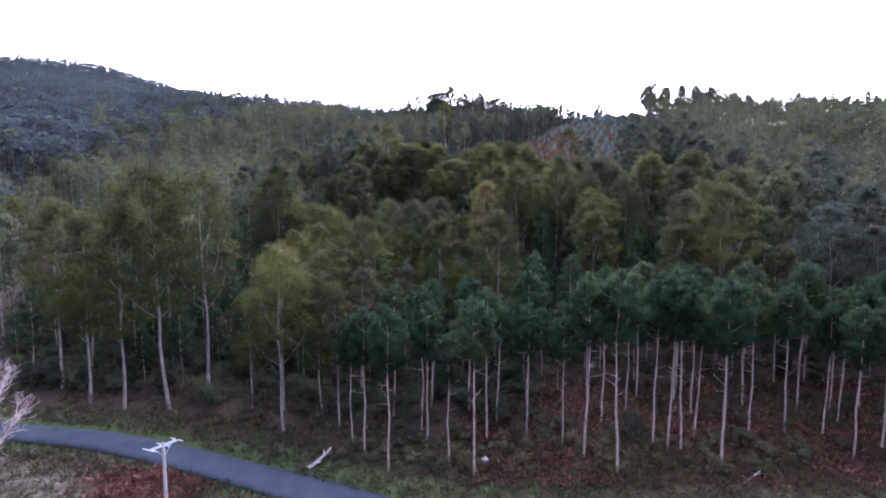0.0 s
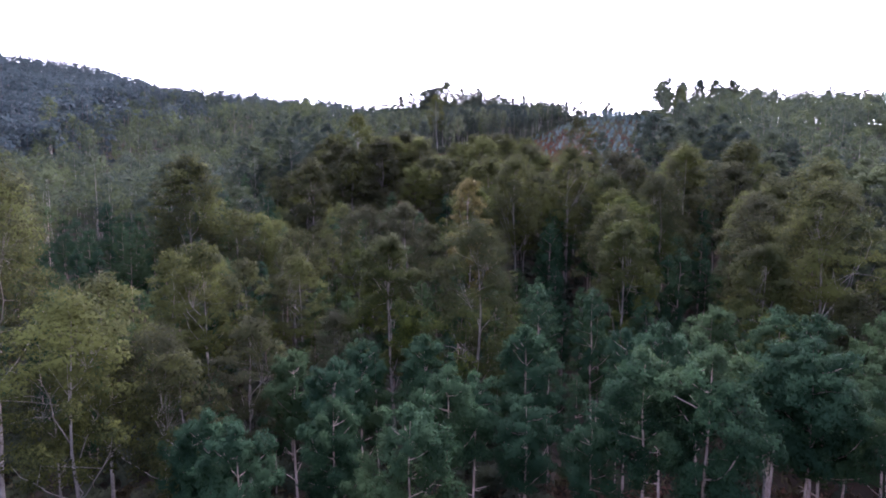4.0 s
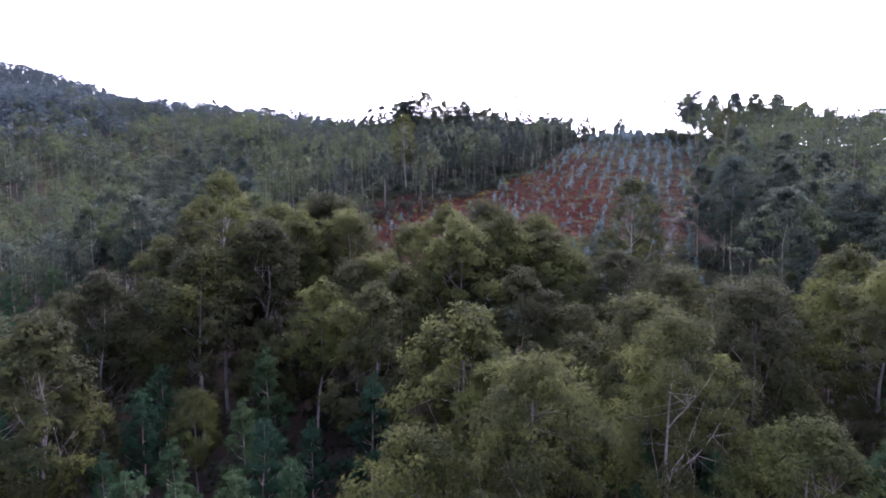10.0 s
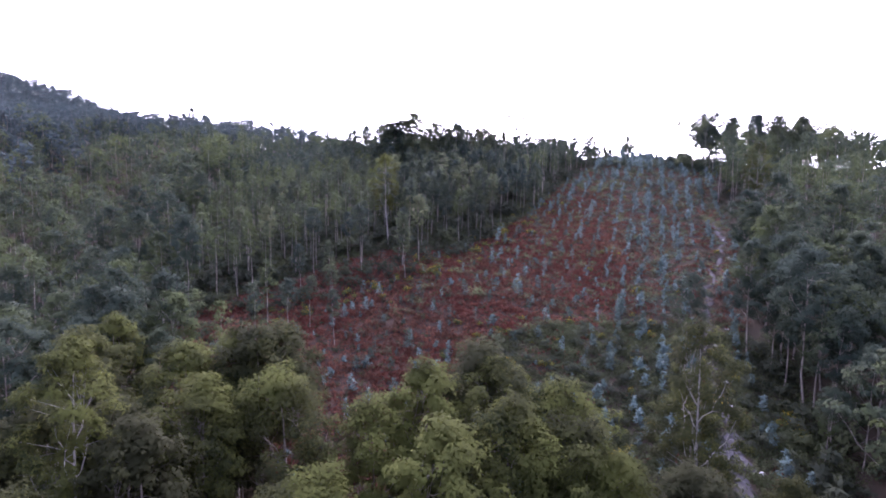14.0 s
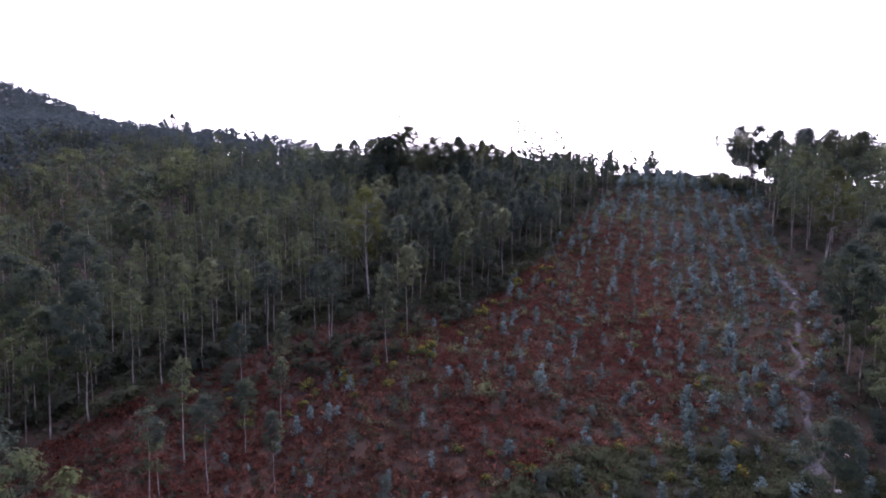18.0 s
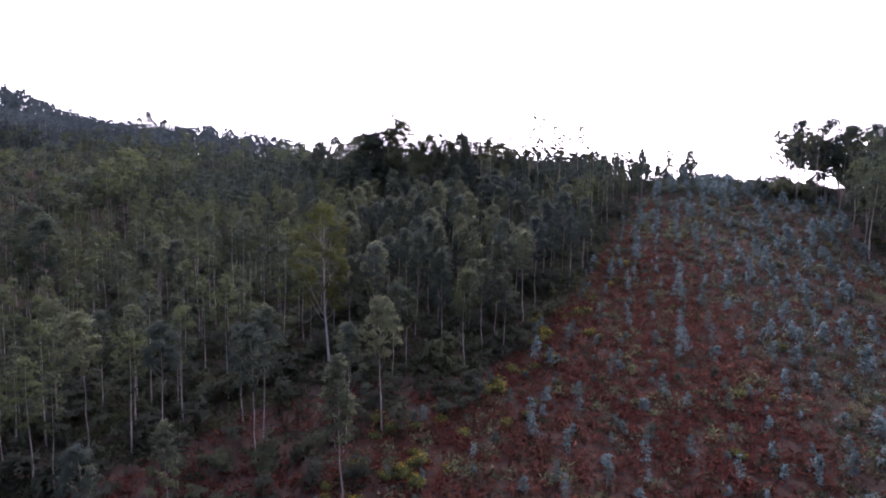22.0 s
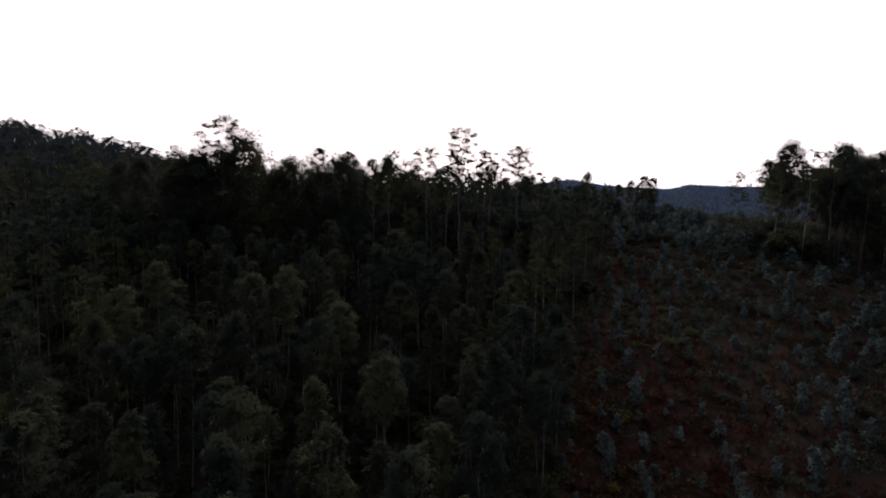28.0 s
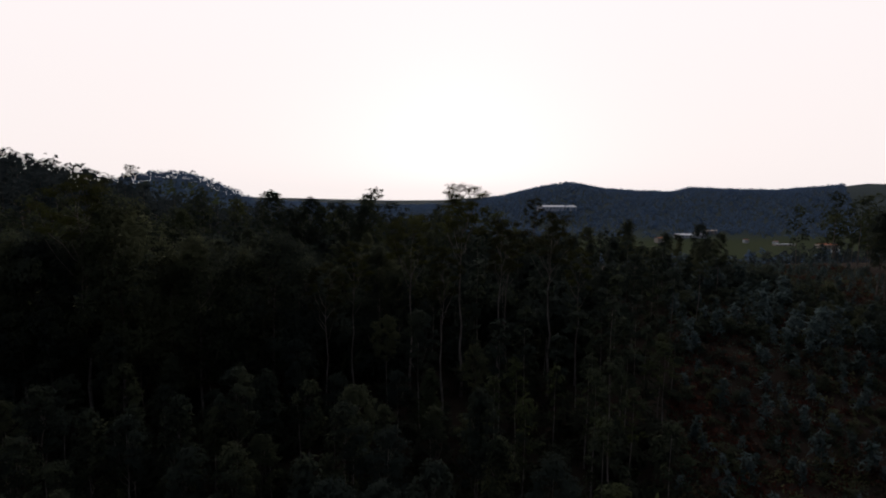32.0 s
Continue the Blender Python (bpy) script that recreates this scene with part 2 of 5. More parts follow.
m_bloom = material("gorse_bloom", (0.275, 0.182, 0.0165), (0.154, 0.099, 0.011), (0.33, 0.231, 0.033), **LEAF)
m_fern = material("dead_bracken", (0.0828, 0.0335, 0.023), (0.0316, 0.0149, 0.0102), (0.148, 0.0642, 0.0408), tone=(0.0379, 0.0266, 0.0155), tone2=(0.0735, 0.0266, 0.0188), tone_scale=0.07, **LEAF)
m_scrub = material("undergrowth_leaves", (0.066, 0.066, 0.032), (0.026, 0.029, 0.015), (0.135, 0.118, 0.055), tone=(0.072, 0.052, 0.028), tone_scale=0.08, **LEAF)
m_regrowth = material("regrowth_leaves", (0.0708, 0.0944, 0.0728), (0.0319, 0.0453, 0.0349), (0.142, 0.173, 0.137), tone=(0.0496, 0.0642, 0.0349), **LEAF)
m_mixed = material("mixed_scrub_leaves", (0.055, 0.062, 0.042), (0.025, 0.03, 0.022), (0.12, 0.115, 0.06), tone=(0.085, 0.045, 0.035), tone2=(0.1, 0.105, 0.05), **LEAF)
m_grass = material("verge_grass", (0.0374, 0.0544, 0.019), (0.0183, 0.0286, 0.0102), (0.0748, 0.0888, 0.0313), tone=(0.0646, 0.0558, 0.0286), tone_scale=0.1, **LEAF)
m_straw = material("dry_grass", (0.0644, 0.0585, 0.0398), (0.0322, 0.0263, 0.0175), (0.117, 0.102, 0.0731), tone=(0.0351, 0.0211, 0.0129), tone_scale=0.09, **LEAF)
m_bark = material("gum_bark", (0.168, 0.14, 0.12), (0.072, 0.0576, 0.048), (0.32, 0.28, 0.248), scale=0.8, fine=7.0)
m_pale = material("pale_gum_bark", (0.195, 0.177, 0.159), (0.112, 0.093, 0.0815), (0.27, 0.246, 0.221), scale=0.8, fine=7.0)
m_pinebark = material("pine_bark", (0.276, 0.198, 0.166), (0.12, 0.081, 0.0662), (0.405, 0.313, 0.267), scale=1.5, fine=12.0, bump_size=0.03)
m_twig = material("bare_twigs", (0.45, 0.36, 0.32), (0.28, 0.2, 0.18), (0.6, 0.5, 0.46), scale=2.0, fine=15.0)
m_asphalt = material("asphalt", (0.0306, 0.0374, 0.045), (0.0213, 0.0263, 0.0323), (0.0442, 0.051, 0.0595), scale=0.5, fine=30.0, rough=0.85, bump_size=0.008)
m_pole = material("weathered_pole", (0.294, 0.273, 0.245), (0.21, 0.189, 0.168), (0.364, 0.343, 0.315), scale=3.0, fine=40.0)
m_zinc = material("galvanised_steel", (0.26, 0.267, 0.273), (0.195, 0.202, 0.208), (0.325, 0.332, 0.338), scale=5.0, fine=60.0, rough=0.5, gloss=0.3)
m_porcelain = material("porcelain", (0.39, 0.39, 0.377), (0.325, 0.325, 0.312), (0.455, 0.455, 0.442), rough=0.2, bump_size=0, gloss=0.5)
m_stone = material("pale_stone", (0.5, 0.48, 0.45), (0.3, 0.28, 0.26), (0.65, 0.63, 0.6), scale=2.0, fine=14.0, bump_size=0.04)
m_rock = material("weathered_rock", (0.24, 0.225, 0.21), (0.12, 0.11, 0.1), (0.34, 0.32, 0.3), scale=2.0, fine=14.0, bump_size=0.04)
m_white = material("white_cladding", (0.72, 0.73, 0.75), (0.6, 0.61, 0.63), (0.8, 0.81, 0.82), scale=0.05, fine=0.6, rough=0.5)
m_tile = material("clay_roof_tiles", (0.36, 0.14, 0.08), (0.25, 0.09, 0.05), (0.45, 0.2, 0.12), scale=0.3, fine=3.0)
m_plaster = material("pale_plaster", (0.6, 0.52, 0.44), (0.48, 0.41, 0.35), (0.7, 0.62, 0.54), scale=0.2, fine=2.0)
m_pane = material("dark_glass", (0.03, 0.035, 0.04), (0.02, 0.02, 0.025), (0.05, 0.055, 0.06), rough=0.1, bump_size=0, gloss=0.5)


# ---- small mesh kit: four-cornered faces for wood and walls, three-cornered ones for leaves ----
def mesh_of(name, verts, quads, mat, smooth=False):
    me = bpy.data.meshes.new(name)
    verts, quads = np.asarray(verts, np.float32).reshape(-1, 3), np.asarray(quads, np.int32)
    corners = quads.shape[1]
    me.vertices.add(len(verts))
    me.vertices.foreach_set("co", verts.ravel())
    me.loops.add(quads.size)
    me.loops.foreach_set("vertex_index", quads.ravel())
    me.polygons.add(len(quads))
    me.polygons.foreach_set("loop_start", np.arange(len(quads), dtype=np.int32) * corners)
    me.polygons.foreach_set("use_smooth", np.full(len(quads), smooth or corners == 3))
    me.materials.append(mat)
    me.update(calc_edges=True)
    if corners == 3:
        me.attributes.new("custom_normal", "FLOAT_VECTOR", "POINT").data.foreach_set("vector", clump_normals(verts.reshape(-1, 3, 3)).ravel())
    return me


def clump_normals(leaves, own=0.35):
    """Leaf normals drawn towards those of the leaves around, so that a clump is lit as one rounded body."""
    normal = np.cross(leaves[:, 1] - leaves[:, 0], leaves[:, 2] - leaves[:, 0])
    size = np.linalg.norm(normal, axis=1, keepdims=True)
    normal = normal / np.maximum(size, 1e-9)
    cell = float(np.clip(np.sqrt(np.median(size)) * 4.5, 0.9, 2.6))
    total = normal * own
    for shift in (0.0, 0.5):
        place = np.floor(leaves[:, 0] / cell + shift).astype(np.int64) + 40000
        _, which = np.unique((place[:, 0] * 90000 + place[:, 1]) * 90000 + place[:, 2], return_inverse=True)
        which = which.ravel()
        mean = np.stack([np.bincount(which, normal[:, c]) for c in range(3)], 1)
        total = total + 0.5 * (mean / np.maximum(np.linalg.norm(mean, axis=1, keepdims=True), 1e-6))[which]
    total = total / np.maximum(np.linalg.norm(total, axis=1, keepdims=True), 1e-6)
    return np.repeat(total, 3, axis=0).astype(np.float32)


def part(name, mesh, parent, label=""):
    ob = new(name, mesh)
    ob.parent = parent
    return tagged(ob, label)


def joined(pieces):
    vs, qs, n = [], [], 0
    for v, q in pieces:
        vs.append(v)
        qs.append(q + n)
        n += len(v)
    return np.concatenate(vs), np.concatenate(qs)


def tube(points, radii, sides=6):
    p, r = np.asarray(points, float), np.asarray(radii, float)
    way = np.gradient(p, axis=0)
    way /= np.linalg.norm(way, axis=1)[:, None]
    ref = np.where(np.abs(way[:, 2:3]) > 0.9, np.array([[1.0, 0, 0]]), np.array([[0, 0, 1.0]]))
    a = np.cross(way, ref)
    a /= np.linalg.norm(a, axis=1)[:, None]
    b = np.cross(way, a)
    ang = np.linspace(0, 2 * np.pi, sides, endpoint=False)
    ring = a[:, None, :] * np.cos(ang)[None, :, None] + b[:, None, :] * np.sin(ang)[None, :, None]
    v = (p[:, None, :] + ring * r[:, None, None]).reshape(-1, 3)
    i, j = np.meshgrid(np.arange(len(p) - 1), np.arange(sides), indexing="ij")
    k = (j + 1) % sides
    q = np.stack([i * sides + j, i * sides + k, (i + 1) * sides + k, (i + 1) * sides + j], -1).reshape(-1, 4)
    return v, q


def box(cx, cy, cz, sx, sy, sz):
    v = np.array([(x, y, z) for z in (-1, 1) for y in (-1, 1) for x in (-1, 1)], float) * (sx / 2, sy / 2, sz / 2) + (cx, cy, cz)
    return v, np.array([(0, 2, 3, 1), (4, 5, 7, 6), (0, 1, 5, 4), (2, 6, 7, 3), (0, 4, 6, 2), (1, 3, 7, 5)])


def unit(v):
    return v / np.maximum(np.linalg.norm(v, axis=-1, keepdims=True), 1e-6)


def sprays(rng, centres, ways, length, width, faces=None):
    """Pointed leaves: one blade each, from its stalk along ways; faces: the side that each turns outward."""
    n = len(centres)
    if faces is None:
        faces = rng.normal(size=(n, 3))
    ways = unit(ways)
    side = unit(np.cross(ways, faces))
    ln, wd = (length * rng.uniform(0.6, 1.4, n))[:, None], (width * rng.uniform(0.6, 1.35, n))[:, None]
    lean = (rng.uniform(-0.3, 0.3, n))[:, None]
    v = np.stack([centres - side * wd / 2, centres + side * wd / 2, centres + (ways + side * lean) * ln], 1).reshape(-1, 3)
    return v, np.arange(3 * n).reshape(-1, 3)


def cluster(rng, centre, radius, count, length, width, flat=0.78, hang=0.75, out=None):
    """A ragged lump of leaves round a centre: sprigs of different reach, each closed by leaves on its skin."""
    sprigs = unit(rng.normal(size=(9, 3)) + (0, 0, 0.25)) * (radius * rng.uniform(0.35, 0.95, (9, 1)))
    own = rng.integers(0, 9, count)
    d = unit(rng.normal(size=(count, 3)))
    d[:, 2] = np.where(d[:, 2] < -0.3, -d[:, 2], d[:, 2])
    r = radius * 0.52 * rng.uniform(0.15, 1.0, count) ** 0.5
    off = sprigs[own] + d * r[:, None]
    c = centre + off * (1, 1, flat)
    skin = unit(d + unit(off) * 0.6)
    faces = unit((skin if out is None else skin * 0.8 + out * 0.8) + rng.normal(size=(count, 3)) * 0.26 + (0, 0, 0.15))
    ways = rng.normal(size=(count, 3)) * 0.6 + d * 0.35 + (0, 0, -hang)
    ways = ways - faces * np.sum(ways * faces, 1)[:, None] * 0.8
    return sprays(rng, c, ways, length, width, faces)


def bent(rng, start, way, length, steps, rise, wander):
    pts, d = [np.asarray(start, float)], unit(np.asarray(way, float))
    for _ in range(steps):
        d = unit(d + (0, 0, rise) + rng.normal(size=3) * wander)
        pts.append(pts[-1] + d * length / steps)
    return np.array(pts)


def gum_shape(seed, height, crown_from, spread, clumps, leaves, leaf, limbs=7, sides=6, rings=8, girth=0.0078, slim=0.5, form="dome", puff=(0.2, 0.36), flat=0.9, hang=0.6):
    """A gum tree: trunk, forked limbs and a crown of separate leaf clumps, as (trunk, [limb...], crown). form: dome, spire or umbrella."""
    rng = np.random.default_rng(seed)
    n = rings
    k = np.linspace(0, 1, n)
    low = height * crown_from
    lean = np.cumsum(rng.normal(size=(n, 2)) * height * 0.007, axis=0)
    axis = np.stack([lean[:, 0] - lean[0, 0], lean[:, 1] - lean[0, 1], k * height * (0.8 if form == "umbrella" else 0.92)], 1)
    axis[0, 2] = -0.6
    r0 = girth * height
    trunk = tube(axis, r0 * (1 - 0.86 * k) * np.where(k == 0, 1.25, 1), sides)

    def stem_at(z):
        return np.array([np.interp(z, axis[:, 2], axis[:, c]) for c in range(3)])

    centres, sizes = [], []
    lop = rng.uniform(0, 6.28)
    for i in range(clumps):
        f = ((i + rng.uniform(0.2, 0.8)) / clumps) ** 0.8
        if form == "umbrella":
            f = 0.45 + 0.55 * f
        room = {"dome": min(1, 0.42 + 1.7 * f) * max(0.0, 1 - f ** 2.6) ** 0.5, "spire": min(1, 0.6 + 1.6 * f) * (1 - f) ** 0.75 + 0.06, "umbrella": 0.55 + 0.6 * (1 - f)}[form]
        a = i * 2.4 + rng.uniform(-0.5, 0.5)
        out = spread * room * rng.uniform(0.5, 1.0) * (1 + 0.22 * math.cos(a - lop))
        size = spread * rng.uniform(*puff)
        z = low + (height - low) * f - size * flat * 0.6
        centres.append(stem_at(z) * (1, 1, 0) + (out * math.cos(a), out * math.sin(a), z))
        sizes.append(size)
    tip = stem_at(height)
    centres.append(tip * (1, 1, 0) + (0, 0, height - spread * puff[1] * flat * 0.8))
    sizes.append(spread * puff[1])
    centres, sizes = np.array(centres), np.array(sizes)

    mains = list(range(0, clumps, max(1, clumps // limbs)))[:limbs]
    ways, branches = [], []
    for i in mains:
        c = centres[i]
        foot = stem_at(c[2])
        far = math.hypot(c[0] - foot[0], c[1] - foot[1])
        a = stem_at(max(low * 0.82, c[2] - 1.0 - 1.35 * far))
        b = a + ((c[0] - foot[0]) * 0.62, (c[1] - foot[1]) * 0.62, (c[2] - a[2]) * 0.38)
        u = np.linspace(0, 1, 6)[:, None]
        pts = a * (1 - u) ** 2 + 2 * b * u * (1 - u) + c * u ** 2
        pts[1:-1] += rng.normal(size=(4, 3)) * 0.1
        ways.append(pts)
        branches.append([tube(pts, np.linspace(r0 * 0.27, 0.015, 6), 5)])
    for i in range(len(centres)):
        if i in mains or not ways:
            continue
        j = min(range(len(ways)), key=lambda q: float(np.linalg.norm(ways[q][3] - centres[i])))
        a, c = ways[j][2 + i % 2], centres[i]
        pts = np.array([a, a * 0.5 + c * 0.5 + rng.normal(size=3) * 0.15 + (0, 0, 0.1), c])
        branches[j].append(tube(pts, (r0 * 0.1, r0 * 0.06, 0.008), 4))
    branches = [joined(b) for b in branches]

    share = sizes ** 2 / np.sum(sizes ** 2)
    heart = np.array((0, 0, low + 0.35 * (height - low)))
    crown = [cluster(rng, c, z, max(3, int(leaves * w)), leaf, leaf * slim, flat, hang, unit((c - heart) * (1, 1, 0.8)) * 0.7) for c, z, w in zip(centres, sizes, share)]
    return trunk, branches, joined(crown)


def pine_shape(seed, height, crown_from, spread, whorls, leaves, leaf, dead=5, sides=6, pointed=0.6, rings=7, arms=4):
    """A maritime pine: straight trunk, whorled limbs with upturned bushy needle tufts, dead stubs below."""
    rng = np.random.default_rng(seed)
    n = rings
    k = np.linspace(0, 1, n)
    lean = np.cumsum(rng.normal(size=(n, 2)) * height * 0.006, axis=0)
    axis = np.stack([lean[:, 0] - lean[0, 0], lean[:, 1] - lean[0, 1], k * height * 0.97], 1)
    axis[0, 2] = -0.6
    r0 = 0.0078 * height
    trunk = tube(axis, r0 * (1 - 0.85 * k), sides)
    spots, sizes, branches = [], [], []
    for i in range(whorls):
        u = (i + 0.3) / whorls
        f = crown_from + (0.96 - crown_from) * u
        base = np.array([np.interp(f, k, axis[:, c]) for c in range(3)])
        for j in range(arms):
            a = i * 1.1 + j * 6.28 / arms + rng.uniform(-0.4, 0.4)
            length = spread * (1 - pointed * u ** 1.4) * (0.6 + 0.55 * min(1, 3 * u + 0.3)) * rng.uniform(0.55, 1.1)
            pts = bent(rng, base, (math.cos(a), math.sin(a), rng.uniform(0.05, 0.5)), length, 4, 0.14, 0.12)
            if j < 2:
                branches.append(tube(pts, np.linspace(r0 * 0.22, 0.015, 5), 4))
            spots.append(pts[-1])
            sizes.append(spread * rng.uniform(0.22, 0.34) * (1 - 0.3 * u))
            if length > spread * 0.55:
                spots.append(pts[2] + rng.normal(size=3) * 0.2)
                sizes.append(spread * rng.uniform(0.17, 0.27))
    spots += [axis[-1], axis[-1] - (0, 0, 0.8)]
    sizes += [spread * 0.2, spread * 0.27]
    for i in range(dead):
        f = rng.uniform(crown_from * 0.6, crown_from + 0.05)
        base = np.array([np.interp(f, k, axis[:, c]) for c in range(3)])
        a = rng.uniform(0, 6.28)
        branches.append(tube(bent(rng, base, (math.cos(a), math.sin(a), 0.2), rng.uniform(0.6, 1.8), 3, 0.1, 0.15), (0.035, 0.028, 0.02, 0.008), 4))
    share = np.array(sizes) ** 2 / np.sum(np.array(sizes) ** 2)
    heart = np.array((0, 0, height * (0.4 * crown_from + 0.5)))
    crown = [cluster(rng, c, z, max(3, int(leaves * w)), leaf, leaf * 0.42, 1.15, -0.55, unit((c - heart) * (1, 1, 0.6)) * 0.5) for c, z, w in zip(spots, sizes, share)]
    return trunk, branches, joined(crown)


def tree_thing(name, shape, bark, leafage, limb_name="limb", join=False):
    trunk, branches, crown = shape
    root = new(name)
    stem = part("trunk", mesh_of("trunk", *trunk, bark, True), root)
    if join or len(branches) > 10:
        tagged(part("branchwork", mesh_of("branchwork", *joined(branches), bark, True), stem), kind="stuff")
        branches = []
    for b in branches:
        part(limb_name, mesh_of(limb_name, *b, bark, True), stem)
    part("crown", mesh_of("crown", *crown, leafage), root)
    return root


def inside(x, y, poly):
    """Whether (x, y) lies in the polygon; arrays."""
    x, y = np.asarray(x, float), np.asarray(y, float)
    hit = np.zeros(x.shape, bool)
    for (ax, ay), (bx, by) in zip(poly, poly[1:] + poly[:1]):
        cross = (ay > y) != (by > y)
        hit ^= cross & (x < (bx - ax) * (y - ay) / ((by - ay) or 1e-9) + ax)
    return hit


def off_line(x, y, line):
    """Distance from (x, y) to a broken line; arrays."""
    x, y = np.asarray(x, float), np.asarray(y, float)
    best = np.full(x.shape, 1e9)
    for (ax, ay), (bx, by) in zip(line, line[1:]):
        u = np.clip(((x - ax) * (bx - ax) + (y - ay) * (by - ay)) / ((bx - ax) ** 2 + (by - ay) ** 2), 0, 1)
        best = np.minimum(best, np.hypot(x - ax - u * (bx - ax), y - ay - u * (by - ay)))
    return best


# ---- the plan ----
CLEARING = [(-16, 170), (-12, 196), (4, 212), (20, 229), (36, 252), (48, 277), (66, 306), (84, 336), (104, 380), (160, 380), (142, 350), (119, 310), (100, 277), (91, 250), (82, 226), (68, 203), (60, 185), (52, 158), (20, 153), (0, 156)]
BRACKEN = [(-46, 196), (-24, 176), (-12, 168), (4, 212), (18, 229), (2, 226), (-20, 216)]
GREEN = [(4, 150), (14, 168), (16, 184), (30, 192), (56, 196), (66, 186), (54, 150)]
TRACK = [(41, 150), (45.8, 164.6), (48.5, 171), (53.5, 186), (64.5, 208), (77, 227), (84, 241), (86, 252)]
ROAD = [(-140, 72), (-90, 65), (-62, 60.5), (-48, 58.8), (-37, 57), (-26.5, 53.6), (-18.7, 50.5), (-10, 47), (0, 42.5), (16, 35), (45, 20), (110, -12)]
FIELD = [(-52, 56.5), (-37, 54.5), (-28, 51), (-20, 47.5), (-14, 44), (-9, 36), (-16, 24), (-28, 14), (-47, 9), (-70, 15), (-84, 30), (-88, 48), (-74, 58)]

RED_Y, RED_X = [150, 170, 190, 203, 220, 247, 265, 300, 380], [8, 14, 33, 45, 53, 57, 61, 72, 95]


def redness(x, y):
    """How much of the clearing's floor is dead bracken."""
    return (1 - 0.72 * smooth(-4, 7, x - np.interp(y, RED_Y, RED_X))) * (1 - 0.5 * smooth(258, 284, y))


# ---- ground: one sheet from the road to the horizon ----
def steps(lo, hi, fine, far_lo, far_hi, grow=1.13):
    mid = list(np.arange(lo, hi + 0.01, fine))
    d, v = fine, hi
    while v < far_hi:
        d = min(d * grow, 120)
        v += d
        mid.append(v)
    d, v = fine, lo
    while v > far_lo:
        d = min(d * grow, 120)
        v -= d
        mid.insert(0, v)
    return np.array(mid)


gx, gy = steps(-64, 160, 2.0, -4000, 4000), steps(36, 390, 2.0, -1500, 4600)
GX, GY = np.meshgrid(gx, gy)
rough_z = np.random.default_rng(5).normal(size=GX.shape) * 0.06
GV = np.stack([GX, GY, ground(GX, GY) + rough_z * (off_line(GX, GY, ROAD) > 4)], -1).reshape(-1, 3)
ii, jj = np.meshgrid(np.arange(len(gy) - 1), np.arange(len(gx) - 1), indexing="ij")
w = len(gx)
GQ = np.stack([ii * w + jj, ii * w + jj + 1, (ii + 1) * w + jj + 1, (ii + 1) * w + jj], -1).reshape(-1, 4)

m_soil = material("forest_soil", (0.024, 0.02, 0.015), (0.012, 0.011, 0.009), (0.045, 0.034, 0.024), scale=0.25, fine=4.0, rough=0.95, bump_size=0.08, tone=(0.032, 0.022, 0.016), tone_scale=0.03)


def add_cover(m, name, colour, dark):
    """Lays another ground cover over the soil, where the named attribute of the sheet says so."""
    nt = m.node_tree
    bsdf = nt.nodes["Principled BSDF"]
    old = bsdf.inputs["Base Color"].links[0].from_socket
    att = nt.nodes.new("ShaderNodeAttribute")
    att.attribute_name = name
    geo = nt.nodes.new("ShaderNodeNewGeometry")
    n = nt.nodes.new("ShaderNodeTexNoise")
    n.inputs["Scale"].default_value, n.inputs["Detail"].default_value = 0.9, 5
    nt.links.new(geo.outputs["Position"], n.inputs["Vector"])
    ramp = nt.nodes.new("ShaderNodeValToRGB")
    ramp.color_ramp.elements[0].position, ramp.color_ramp.elements[0].color = 0.35, (*dark, 1)
    ramp.color_ramp.elements[1].position, ramp.color_ramp.elements[1].color = 0.68, (*colour, 1)
    nt.links.new(n.outputs[0], ramp.inputs[0])
    edge = nt.nodes.new("ShaderNodeMath")
    edge.operation = "ADD"
    nt.links.new(att.outputs["Fac"], edge.inputs[0])
    nt.links.new(n.outputs[0], edge.inputs[1])
    lim = nt.nodes.new("ShaderNodeMapRange")
    lim.inputs["From Min"].default_value, lim.inputs["From Max"].default_value = 0.9, 1.15
    nt.links.new(edge.outputs[0], lim.inputs["Value"])
    mix = nt.nodes.new("ShaderNodeMix")
    mix.data_type = "RGBA"
    nt.links.new(lim.outputs[0], mix.inputs["Factor"])
    nt.links.new(old, mix.inputs["A"])
    nt.links.new(ramp.outputs[0], mix.inputs["B"])
    nt.links.new(mix.outputs["Result"], bsdf.inputs["Base Color"])


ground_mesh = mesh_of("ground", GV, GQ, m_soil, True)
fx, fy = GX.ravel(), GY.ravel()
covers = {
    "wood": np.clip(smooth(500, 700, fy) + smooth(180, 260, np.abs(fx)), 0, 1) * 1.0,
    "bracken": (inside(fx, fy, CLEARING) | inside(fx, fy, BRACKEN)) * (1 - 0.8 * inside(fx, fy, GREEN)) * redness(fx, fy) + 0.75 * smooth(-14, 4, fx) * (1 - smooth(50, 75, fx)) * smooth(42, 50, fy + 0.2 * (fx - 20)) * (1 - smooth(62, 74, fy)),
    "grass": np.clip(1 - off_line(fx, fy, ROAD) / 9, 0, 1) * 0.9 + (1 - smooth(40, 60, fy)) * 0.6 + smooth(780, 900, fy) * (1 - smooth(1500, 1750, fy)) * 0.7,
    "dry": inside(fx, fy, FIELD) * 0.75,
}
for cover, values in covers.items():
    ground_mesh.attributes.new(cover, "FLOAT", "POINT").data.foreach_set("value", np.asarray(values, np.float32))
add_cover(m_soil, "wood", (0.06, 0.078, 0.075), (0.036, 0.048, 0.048))
